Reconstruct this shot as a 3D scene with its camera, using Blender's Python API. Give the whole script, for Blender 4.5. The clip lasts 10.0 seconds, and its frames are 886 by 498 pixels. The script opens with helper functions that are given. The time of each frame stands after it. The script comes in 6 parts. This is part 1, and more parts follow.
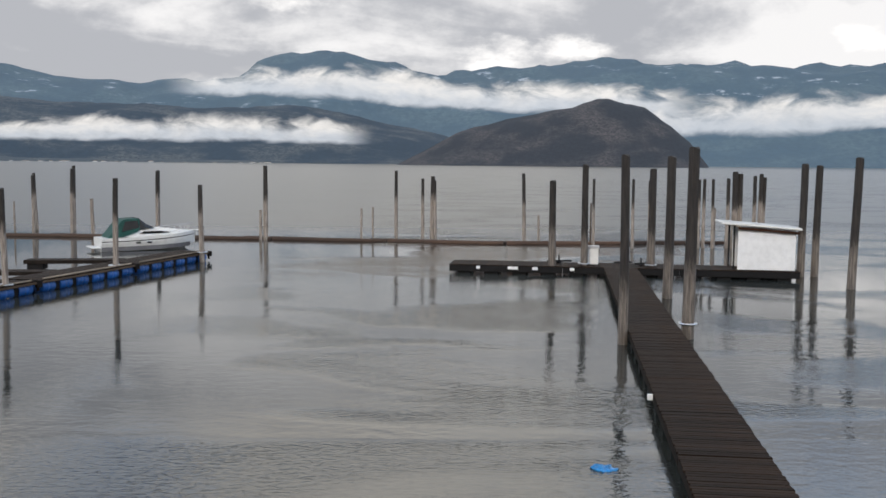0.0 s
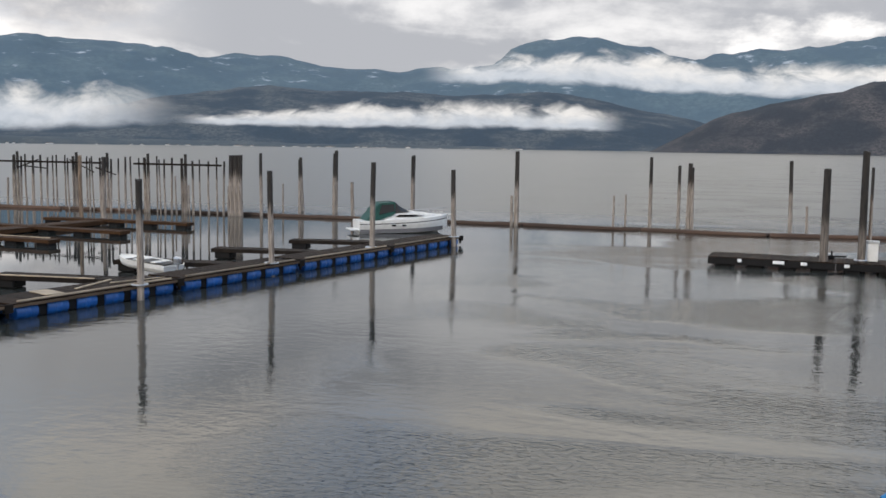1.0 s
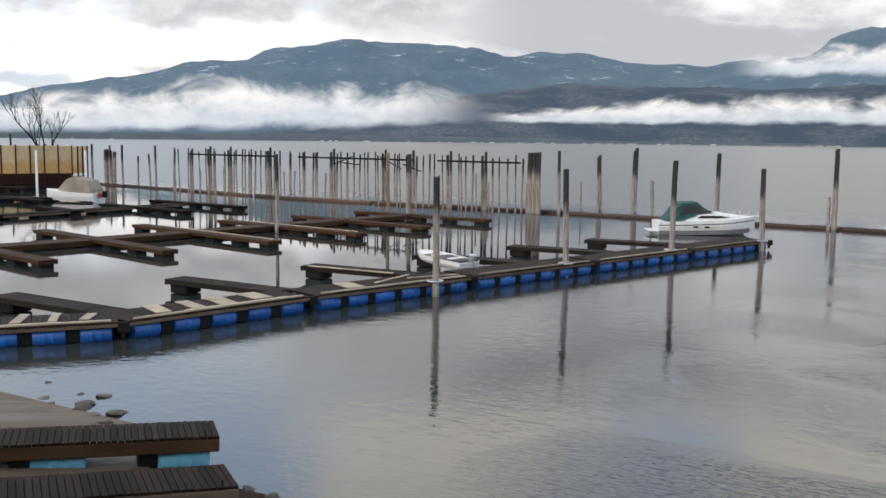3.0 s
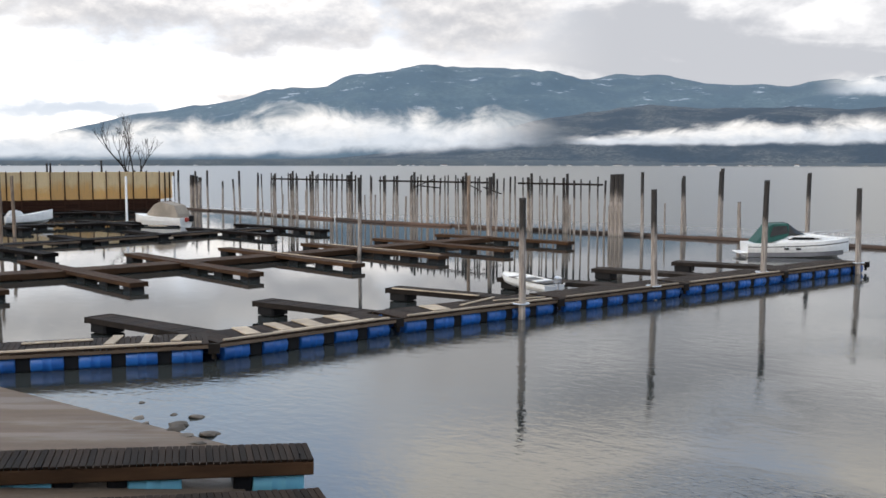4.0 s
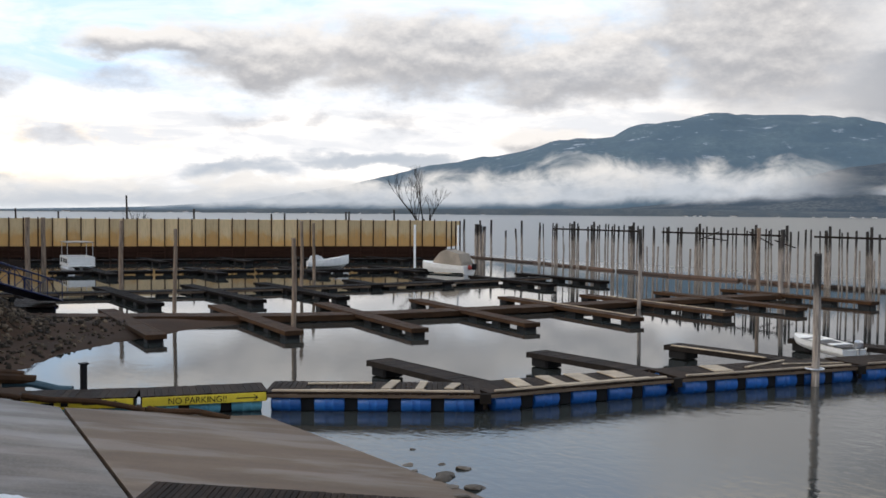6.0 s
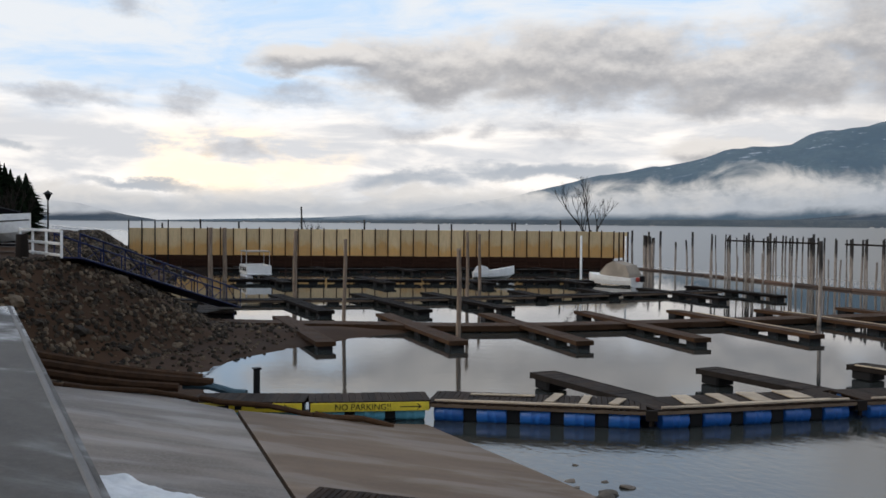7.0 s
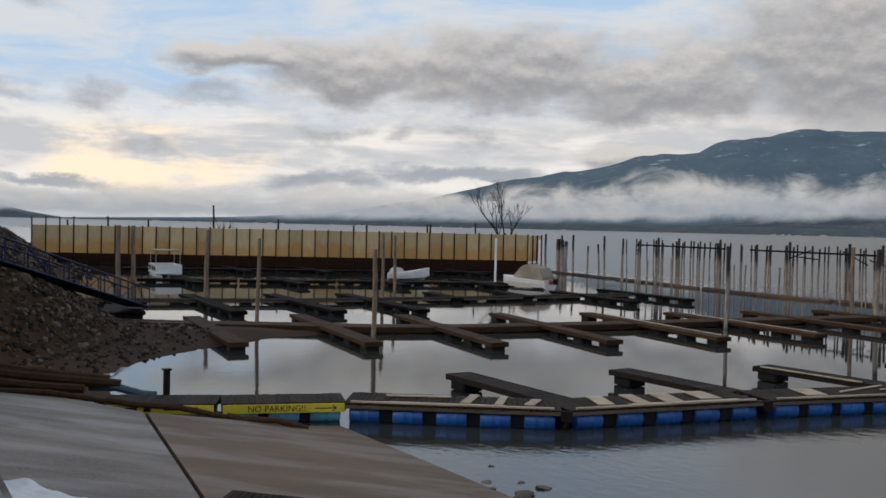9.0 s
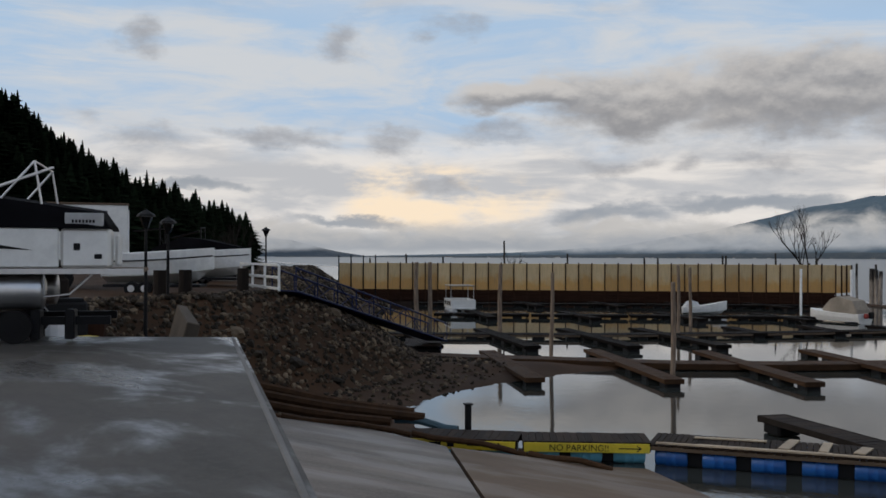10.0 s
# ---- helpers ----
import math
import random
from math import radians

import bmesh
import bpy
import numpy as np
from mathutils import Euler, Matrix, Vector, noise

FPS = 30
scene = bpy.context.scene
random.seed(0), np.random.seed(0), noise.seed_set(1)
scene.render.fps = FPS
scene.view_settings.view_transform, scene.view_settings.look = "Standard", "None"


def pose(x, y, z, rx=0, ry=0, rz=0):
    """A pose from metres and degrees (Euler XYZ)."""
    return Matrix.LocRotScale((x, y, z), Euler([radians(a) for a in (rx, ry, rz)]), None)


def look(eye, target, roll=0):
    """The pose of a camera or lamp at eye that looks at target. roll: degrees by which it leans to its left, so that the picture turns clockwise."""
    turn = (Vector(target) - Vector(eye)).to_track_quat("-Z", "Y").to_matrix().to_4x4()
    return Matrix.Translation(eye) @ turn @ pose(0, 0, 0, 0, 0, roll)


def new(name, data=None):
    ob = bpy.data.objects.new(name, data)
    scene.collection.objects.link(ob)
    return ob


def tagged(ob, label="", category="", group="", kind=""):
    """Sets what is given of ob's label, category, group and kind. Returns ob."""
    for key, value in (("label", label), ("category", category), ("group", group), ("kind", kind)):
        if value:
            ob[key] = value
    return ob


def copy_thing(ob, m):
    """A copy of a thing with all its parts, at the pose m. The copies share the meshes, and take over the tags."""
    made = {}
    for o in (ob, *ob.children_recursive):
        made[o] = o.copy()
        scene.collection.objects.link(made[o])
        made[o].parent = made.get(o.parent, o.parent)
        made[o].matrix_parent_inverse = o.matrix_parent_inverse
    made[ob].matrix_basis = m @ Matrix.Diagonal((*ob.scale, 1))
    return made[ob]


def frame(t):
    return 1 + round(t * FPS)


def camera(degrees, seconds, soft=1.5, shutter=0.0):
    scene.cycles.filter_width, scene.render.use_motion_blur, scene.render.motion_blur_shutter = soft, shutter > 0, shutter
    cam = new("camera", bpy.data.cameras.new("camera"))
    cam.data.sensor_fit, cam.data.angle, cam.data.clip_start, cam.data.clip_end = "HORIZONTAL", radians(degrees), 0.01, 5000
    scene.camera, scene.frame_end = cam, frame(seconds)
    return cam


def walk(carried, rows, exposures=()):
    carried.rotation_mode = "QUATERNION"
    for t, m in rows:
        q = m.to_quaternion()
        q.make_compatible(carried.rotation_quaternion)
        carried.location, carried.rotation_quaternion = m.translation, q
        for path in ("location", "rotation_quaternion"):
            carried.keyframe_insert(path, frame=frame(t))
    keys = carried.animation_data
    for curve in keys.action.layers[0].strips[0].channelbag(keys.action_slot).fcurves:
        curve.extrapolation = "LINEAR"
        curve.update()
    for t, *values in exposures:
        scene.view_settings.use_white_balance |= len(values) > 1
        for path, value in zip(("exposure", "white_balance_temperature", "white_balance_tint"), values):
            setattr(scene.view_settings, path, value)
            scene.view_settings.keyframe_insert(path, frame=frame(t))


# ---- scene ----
cam = camera(48.73, 10.0, soft=1.6)
PATH = [
    (0, (1.343, -2.615, 6.128), (1.345, 17.306, 4.358), 0.53),
    (0.5, (1.132, -2.034, 6.053), (-1.625, 17.674, 4.052), 1.15),
    (1, (1.019, -1.422, 6.052), (-3.957, 17.836, 3.960), 0.75),
    (1.5, (1.013, -1.010, 6.101), (-5.375, 17.819, 3.946), 1.09),
    (2, (0.792, -0.590, 6.083), (-7.067, 17.669, 3.888), 0.66),
    (2.5, (0.628, -0.184, 6.031), (-8.696, 17.373, 3.838), -0.16),
    (2.7, (0.624, -0.083, 6.068), (-9.314, 17.127, 3.816), -0.01),
    (3.8, (0.214, -0.063, 5.994), (-11.170, 16.268, 4.070), 0.76),
    (4, (0.081, 0.038, 5.963), (-11.745, 16.072, 4.215), 0.06),
    (4.5, (-0.332, 0.474, 5.960), (-13.405, 15.545, 4.561), 0.47),
    (5, (-0.361, 0.576, 5.946), (-14.509, 14.658, 4.716), 0.61),
    (5.2, (-0.317, 0.600, 5.951), (-15.018, 14.116, 4.859), 0.02),
    (6.5, (-0.208, 0.753, 6.026), (-16.923, 11.714, 5.350), 1.12),
    (7, (-0.367, 0.880, 6.006), (-18.121, 10.071, 5.439), 0.53),
    (7.5, (-0.699, 0.931, 5.981), (-18.789, 9.441, 5.426), 0.12),
    (8, (-1.143, 1.002, 5.936), (-19.074, 9.844, 5.400), 0.08),
    (8.5, (-0.980, 0.935, 5.939), (-17.678, 11.925, 5.306), 1.71),
    (9, (-0.586, 0.878, 5.947), (-17.469, 11.588, 5.449), 1.32),
    (9.5, (-1.088, 0.870, 5.938), (-19.714, 8.150, 5.719), 0.83),
    (10, (-1.530, 0.899, 5.902), (-20.783, 6.312, 6.024), 0.18),
]
EXPOSURES = [(0.0, 0.24), (2.5, 0.38), (4.0, 0.55), (5.0, 0.42), (6.5, 0.0), (7.5, -0.27), (8.5, -0.44), (9.0, -0.44), (9.5, -0.48), (10.0, -0.62)]
walk(cam, [(t, look(eye, target, roll)) for t, eye, target, roll in PATH], EXPOSURES)


# ---- node helpers ----
class Nodes:
    """A small helper to write node trees in short lines."""

    def __init__(self, tree):
        self.tree = tree
        tree.nodes.clear()

    def add(self, kind, inputs=(), **props):
        n = self.tree.nodes.new(kind)
        for k, v in props.items():
            if k == "blend_type":
                n.blend_type = v
            elif k == "operation":
                n.operation = v
            elif k == "data_type":
                n.data_type = v
            elif k == "noise_dimensions":
                n.noise_dimensions = v
            elif k == "feature":
                n.feature = v
            elif k == "sky_type":
                n.sky_type = v
            elif k == "interpolation_type":
                n.interpolation_type = v
            elif k == "wave_type":
                n.wave_type = v
        for key, v in dict(inputs).items():
            self.put(n.inputs[key], v)
        return n

    def put(self, socket, v):
        if isinstance(v, bpy.types.NodeSocket):
            self.tree.links.new(v, socket)
        elif isinstance(v, bpy.types.Node):
            self.tree.links.new(v.outputs[0], socket)
        elif isinstance(v, (tuple, list)) and len(v) == 3 and socket.type == "RGBA":
            socket.default_value = (*v, 1)
        else:
            socket.default_value = v

    def math(self, op, a, b=0.0, c=0.0):
        return self.add("ShaderNodeMath", {0: a, 1: b, 2: c}, operation=op).outputs[0]

    def vmath(self, op, a, b=(0, 0, 0)):
        return self.add("ShaderNodeVectorMath", {0: a, 1: b}, operation=op).outputs[0]

    def mix(self, fac, a, b, blend="MIX"):
        n = self.add("ShaderNodeMix", data_type="RGBA", blend_type=blend)
        self.put(n.inputs[0], fac), self.put(n.inputs[6], a), self.put(n.inputs[7], b)
        return n.outputs[2]

    def step(self, v, lo, hi, a=0.0, b=1.0):
        n = self.add("ShaderNodeMapRange", {0: v, 1: lo, 2: hi, 3: a, 4: b}, interpolation_type="SMOOTHSTEP")
        return n.outputs[0]

    def noise(self, vec, scale, detail=4.0, rough=0.55, distort=0.0):
        return self.add("ShaderNodeTexNoise", {"Vector": vec, "Scale": scale, "Detail": detail, "Roughness": rough, "Distortion": distort})

    def scaled(self, vec, s):
        return self.vmath("MULTIPLY", vec, s)


# ---- world: broken cloud over blue ----
SUN_AZ, SUN_EL = -160.0, 22.0
world = bpy.data.worlds.new("sky")
scene.world = world
world.use_nodes = True
w = Nodes(world.node_tree)
sky = w.add("ShaderNodeTexSky", sky_type="NISHITA")
sky.sun_disc, sky.sun_elevation, sky.sun_rotation = False, radians(SUN_EL), radians(SUN_AZ)
sky.air_density, sky.dust_density, sky.ozone_density = 1.0, 1.2, 1.5
way = w.add("ShaderNodeTexCoord").outputs["Generated"]
sep = w.add("ShaderNodeSeparateXYZ", {0: way})
dx, dy, dz = sep.outputs
height = w.math("MAXIMUM", dz, 0.0)
# direction on a flat cloud deck
deck = w.math("DIVIDE", 1.0, w.math("ADD", height, 0.24))
flat = w.add("ShaderNodeCombineXYZ", {0: w.math("MULTIPLY", dx, deck), 1: w.math("MULTIPLY", dy, deck), 2: 0.0}).outputs[0]
azimuth = w.math("ARCTAN2", dx, dy)
blue = w.mix(1.0, w.scaled(sky.outputs[0], (0.12, 0.12, 0.12)), (0.9, 0.98, 1.12), "MULTIPLY")
blue = w.mix(0.8, blue, (0.60, 0.86, 1.16))
warp = w.noise(flat, 2.2, 4, 0.55).outputs["Color"]
deckpos = w.vmath("ADD", flat, w.scaled(warp, (0.22, 0.22, 0.0)))


def cloud_shape(pos):
    big = w.noise(pos, 1.15, 3, 0.5).outputs["Fac"]
    fine = w.noise(pos, 3.4, 8, 0.56).outputs["Fac"]
    return w.math("ADD", w.math("MULTIPLY", big, 0.62), w.math("MULTIPLY", fine, 0.38))


shape = cloud_shape(deckpos)
# the same deck a little farther out: the difference tells a cloud's lit top from its shaded base
beyond = cloud_shape(w.scaled(deckpos, (1.05, 1.05, 1.0)))
# the cover thickens towards the north-east, and opens in the west and overhead
opening = w.step(height, 0.20, 0.37, 0.0, 0.17)
cover = w.math("SUBTRACT", w.step(azimuth, radians(-84), radians(-42), -0.01, 0.16), opening)
veil = w.step(w.noise(w.vmath("ADD", flat, (7.3, 2.1, 0.0)), 2.4, 7, 0.62, 0.5).outputs["Fac"], 0.36, 0.68, 0.10, 0.75)
dens = w.math("MAXIMUM", w.step(w.math("ADD", shape, cover), 0.475, 0.56), veil)
soft = w.noise(w.vmath("ADD", flat, (1.7, 4.4, 0.0)), 1.6, 5, 0.52, 0.3).outputs["Fac"]
core = w.step(w.math("ADD", w.math("ADD", w.math("MULTIPLY", shape, 0.35), w.math("MULTIPLY", soft, 0.65)), w.math("MULTIPLY", cover, 0.55)), 0.48, 0.68)
relief = w.step(w.math("SUBTRACT", shape, beyond), -0.06, 0.08, 0.0, 1.0)
shade = w.math("MULTIPLY", w.math("ADD", 0.15, w.math("MULTIPLY", core, 0.85)), w.math("ADD", 0.5, w.math("MULTIPLY", relief, 0.5)))
east = w.step(azimuth, radians(-62), radians(-20))
lit = w.mix(shade, w.mix(east, (1.10, 1.07, 1.05), (0.88, 0.87, 0.88)), w.mix(east, (0.42, 0.43, 0.475), (0.48, 0.49, 0.53)))
clouds = w.mix(dens, blue, lit)
# low heaps of grey cloud with ragged edges, drawn out along the horizon
heap_pos = w.add("ShaderNodeCombineXYZ", {0: w.math("MULTIPLY", azimuth, 6.0), 1: w.math("MULTIPLY", dz, 17.0), 2: 5.3}).outputs[0]
heap = w.noise(heap_pos, 1.0, 10, 0.64, 0.15).outputs["Fac"]
heap_base = w.noise(w.vmath("ADD", heap_pos, (0.1, 0.30, 0.0)), 1.0, 10, 0.64, 0.15).outputs["Fac"]
heap_cover = w.math("MULTIPLY", w.step(heap, 0.47, 0.60), w.math("MULTIPLY", w.step(height, 0.04, 0.08), w.step(height, 0.24, 0.34, 1.0, 0.15)))
heap_tone = w.mix(w.step(w.math("SUBTRACT", heap, heap_base), -0.12, 0.10), (0.98, 0.96, 0.95), (0.45, 0.46, 0.50))
clouds = w.mix(w.math("MULTIPLY", heap_cover, 0.68), clouds, heap_tone)
# a thick grey sheet in the north
sheet_north = w.math("MULTIPLY", w.step(w.math("ABSOLUTE", w.math("ADD", azimuth, radians(22))), radians(6), radians(18), 1.0, 0.0), w.step(height, 0.05, 0.10))
clouds = w.mix(w.math("MULTIPLY", sheet_north, w.step(soft, 0.3, 0.6, 0.55, 0.92)), clouds, (0.41, 0.42, 0.45))
# pale warm band low over the hills
low = w.step(height, 0.03, 0.17, 1.0, 0.0)
streak = w.noise(w.add("ShaderNodeCombineXYZ", {0: w.math("MULTIPLY", azimuth, 7.0), 1: w.math("MULTIPLY", dz, 34.0), 2: 0.3}).outputs[0], 1.0, 6, 0.6, 0.4).outputs["Fac"]
glow = w.math("MULTIPLY", w.step(w.math("ABSOLUTE", w.math("ADD", azimuth, radians(75))), 0.02, 0.22, 1.0, 0.0), w.step(height, 0.035, 0.06))
band = w.mix(w.step(streak, 0.42, 0.62), w.mix(glow, (1.10, 1.07, 1.05), (1.3, 1.12, 0.86)), (0.66, 0.69, 0.74))
out = w.mix(w.math("MULTIPLY", low, 0.75), clouds, band)
# the deck thins overhead; brightness is raised there to lighten its reflection in the water
gap = w.noise(w.vmath("ADD", flat, (3.1, 8.2, 0.0)), 1.5, 5, 0.55, 0.4).outputs["Fac"]
bright = w.step(w.math("ABSOLUTE", azimuth), radians(5), radians(20), 0.30, 0.0)
rift = w.step(w.math("SUBTRACT", gap, bright), 0.36, 0.52)
high = w.mix(rift, (1.08, 1.0, 0.88), (0.54, 0.69, 0.94))
out = w.mix(w.step(height, 0.21, 0.29, 0.0, 0.85), out, high)
thin = w.step(height, 0.21, 0.34, 1.0, 1.40)
out = w.mix(1.0, out, w.add("ShaderNodeCombineXYZ", {0: thin, 1: thin, 2: thin}).outputs[0], "MULTIPLY")
# the unseen zenith is dimmed to weaken the light on level surfaces
dim_zenith = w.step(height, 0.5, 0.85, 1.0, 0.42)
out = w.mix(1.0, out, w.add("ShaderNodeCombineXYZ", {0: dim_zenith, 1: dim_zenith, 2: dim_zenith}).outputs[0], "MULTIPLY")

# the sky low over the lake, by bearing and height in degrees
bearing = w.math("MULTIPLY", azimuth, 57.296)
rise = w.math("MULTIPLY", w.math("ARCSINE", dz), 57.296)


def low_sky(a, e, z=0.0):
    """A place on the low sky, stretched by a and e degrees."""
    return w.add("ShaderNodeCombineXYZ", {0: w.math("DIVIDE", bearing, a), 1: w.math("DIVIDE", rise, e), 2: z}).outputs[0]


warp_a = w.math("MULTIPLY", w.math("SUBTRACT", w.noise(low_sky(7.0, 3.6), 1.0, 7, 0.55).outputs["Fac"], 0.5), 9.0)
warp_e = w.math("MULTIPLY", w.math("SUBTRACT", w.noise(low_sky(6.0, 3.0, 4.4), 1.0, 8, 0.58).outputs["Fac"], 0.5), 3.6)
bent_a, bent_e = w.math("ADD", bearing, warp_a), w.math("ADD", rise, warp_e)


def heap_of(clouds_at, lift=0.0):
    """How deep in the nearest of some clouds a direction lies: bearing, height and half sizes in degrees."""
    best = None
    e_at = w.math("ADD", bent_e, lift)
    for a0, e0, wa, he in clouds_at:
        u = w.math("MULTIPLY", w.math("SUBTRACT", bent_a, a0), 1.0 / wa)
        v = w.math("MULTIPLY", w.math("SUBTRACT", e_at, e0), 1.0 / he)
        d = w.math("SUBTRACT", 1.0, w.math("ADD", w.math("MULTIPLY", u, u), w.math("MULTIPLY", v, v)))
        best = d if best is None else w.math("MAXIMUM", best, d)
    return best


# thin high cloud over pale blue, whiter towards the horizon
cirrus = w.noise(w.vmath("ADD", low_sky(13.0, 2.6), w.scaled(warp, (0.5, 0.5, 0.0))), 1.0, 7, 0.6, 0.5).outputs["Fac"]
pale = w.mix(w.step(cirrus, 0.36, 0.62), (0.60, 0.83, 1.12), (0.93, 0.97, 1.02))
milky = w.noise(low_sky(8.0, 1.7, 2.2), 1.0, 7, 0.58, 0.4).outputs["Fac"]
white_band = w.mix(w.step(milky, 0.36, 0.62), (0.80, 0.81, 0.84), (1.22, 1.16, 1.10))
west_sky = w.mix(w.step(w.math("ADD", rise, w.math("MULTIPLY", warp_e, 0.9)), 5.2, 8.2), white_band, pale)
puff_at = low_sky(2.6, 1.5, 9.1)
puff = w.math("MULTIPLY", w.math("SUBTRACT", w.noise(puff_at, 1.0, 9, 0.62).outputs["Fac"], 0.5), 1.1)
puff_up = w.math("MULTIPLY", w.math("SUBTRACT", w.noise(w.vmath("ADD", puff_at, (0.0, 0.34, 0.0)), 1.0, 9, 0.62).outputs["Fac"], 0.5), 1.1)
cream = w.math("MULTIPLY", w.step(heap_of([(-75.0, 3.5, 7.5, 2.4)]), 0.0, 0.7), w.step(w.math("ADD", milky, w.math("MULTIPLY", puff, 0.6)), 0.34, 0.62))
west_sky = w.mix(cream, west_sky, (1.48, 1.22, 0.92))
# the overcast north
grey = w.noise(low_sky(15.0, 4.5, 7.0), 1.0, 6, 0.52, 0.5).outputs["Fac"]
north_sky = w.mix(w.step(w.math("ADD", grey, w.math("MULTIPLY", puff, 0.22)), 0.40, 0.62), (0.41, 0.42, 0.45), (0.80, 0.79, 0.79))
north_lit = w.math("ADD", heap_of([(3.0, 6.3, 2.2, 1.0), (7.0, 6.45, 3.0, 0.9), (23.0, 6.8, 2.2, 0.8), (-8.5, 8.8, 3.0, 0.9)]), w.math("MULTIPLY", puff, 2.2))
north_sky = w.mix(w.step(north_lit, 0.0, 1.6, 0.0, 0.9), north_sky, (1.10, 1.07, 1.04))
low_part = w.mix(w.step(bearing, -46.0, -26.0), west_sky, north_sky)
# blue-grey streaks under the bright band
streaks = heap_of([(-65.0, 2.4, 4.6, 0.8), (-56.0, 2.9, 6.5, 0.6), (-80.0, 2.0, 5.0, 0.45), (-90.0, 3.6, 6.0, 0.5), (-98.0, 5.0, 6.0, 0.8)])
low_part = w.mix(w.step(w.math("ADD", streaks, puff), -0.1, 0.9, 0.0, 0.85), low_part, (0.44, 0.49, 0.56))
# grey heaps with lit tops
HEAPS = [(-69.5, 9.2, 6.5, 1.3), (-63.0, 8.8, 8.0, 2.3), (-54.0, 9.0, 8.5, 3.1), (-45.0, 8.2, 8.5, 3.0), (-35.5, 10.0, 9.0, 5.2), (-46.5, 3.9, 4.0, 1.1)]
SCRAPS = [(-74.4, 4.0, 3.4, 0.8), (-71.0, 7.1, 2.6, 0.9), (-77.4, 6.6, 2.8, 1.0), (-65.0, 5.4, 3.0, 0.7), (-60.5, 5.2, 2.0, 0.7), (-55.6, 5.2, 2.2, 0.8), (-90.4, 6.6, 4.4, 1.1), (-84.0, 6.9, 3.6, 0.8), (-72.5, 13.1, 2.6, 1.2), (-80.6, 12.4, 2.4, 1.4), (-91.0, 12.0, 2.2, 1.6)]
scrap = w.math("ADD", heap_of(SCRAPS), w.math("MULTIPLY", puff, 2.0))
low_part = w.mix(w.step(scrap, 0.1, 1.5, 0.0, 0.85), low_part, (0.50, 0.51, 0.55))
inside = w.math("ADD", heap_of(HEAPS), puff)
above = w.math("ADD", heap_of(HEAPS, 0.6), puff_up)
top_lit = w.step(w.math("SUBTRACT", inside, above), -0.35, 0.60)
heap_body = w.mix(w.step(inside, 0.1, 0.9), (0.60, 0.59, 0.60), (0.41, 0.41, 0.43))
heap_look = w.mix(w.math("MULTIPLY", top_lit, 0.8), heap_body, (1.0, 0.95, 0.90))
heap_size = w.step(bearing, -34.0, -24.0, 1.0, 0.35)
low_part = w.mix(w.math("MULTIPLY", w.step(inside, -0.10, 0.75, 0.0, 0.95), heap_size), low_part, heap_look)
# haze along the water
low_part = w.mix(w.step(rise, 0.3, 2.2, 0.75, 0.0), low_part, (0.62, 0.66, 0.71))
seen = w.math("MULTIPLY", w.step(rise, 12.5, 17.5, 1.0, 0.0), w.math("MULTIPLY", w.step(bearing, -130.0, -110.0), w.step(bearing, 40.0, 60.0, 1.0, 0.0)))
out = w.mix(seen, out, low_part)
w.put(w.add("ShaderNodeOutputWorld").inputs[0], w.add("ShaderNodeBackground", {"Color": out, "Strength": 1.0}))

sun = new("sun", bpy.data.lights.new("sun", "SUN"))
sun.data.energy, sun.data.angle, sun.data.color = 1.4, radians(14), (1.0, 0.87, 0.72)
a, e = radians(SUN_AZ), radians(SUN_EL)
sun.matrix_world = look((math.sin(a) * math.cos(e), math.cos(a) * math.cos(e), math.sin(e)), (0, 0, 0))


# ---- materials ----
def material(name, color, rough=0.8, metal=0.0, grain=(0, 0, 0), dark=0.5, bump=0.3, scale=3.0, spread=0.25, coat=0.0, transparent=None, spec=0.5, skew=1.0):
    """A painted or weathered surface: colour in two scales of noise, a difference from piece to piece, and relief."""
    m = bpy.data.materials.new(name)
    m.use_nodes = True
    n = Nodes(m.node_tree)
    co = n.add("ShaderNodeTexCoord").outputs["Object"]
    if any(grain):
        co = n.scaled(co, grain)
    big = n.noise(co, scale * 0.35, 4, 0.6).outputs["Fac"]
    small = n.noise(co, scale * 5, 6, 0.65).outputs["Fac"]
    piece = n.add("ShaderNodeObjectInfo").outputs["Random"]
    isle = n.add("ShaderNodeNewGeometry").outputs["Random Per Island"]
    low = tuple(c * dark for c in color)
    col = n.mix(n.step(big, 0.3, 0.7), low, color)
    col = n.mix(n.step(small, 0.35, 0.7, 0.0, 0.5), col, tuple(c * (0.45 + 0.3 * dark) for c in color))
    tone = n.math("ADD", max(0.35, 1.0 - spread / 2) if skew > 1 else 1.0 - spread / 2, n.math("MULTIPLY", n.math("POWER", n.math("FRACT", n.math("ADD", piece, isle)), skew), spread))
    col = n.mix(1.0, col, n.add("ShaderNodeCombineXYZ", {0: tone, 1: tone, 2: tone}).outputs[0], "MULTIPLY")
    r = n.math("ADD", rough - 0.1, n.math("MULTIPLY", big, 0.2))
    b = n.add("ShaderNodeBump", {"Height": small, "Strength": bump, "Distance": 0.02})
    p = n.add("ShaderNodeBsdfPrincipled", {"Base Color": col, "Roughness": r, "Metallic": metal, "Normal": b, "Coat Weight": coat, "Specular IOR Level": spec})
    n.put(n.add("ShaderNodeOutputMaterial").inputs[0], p)
    return m


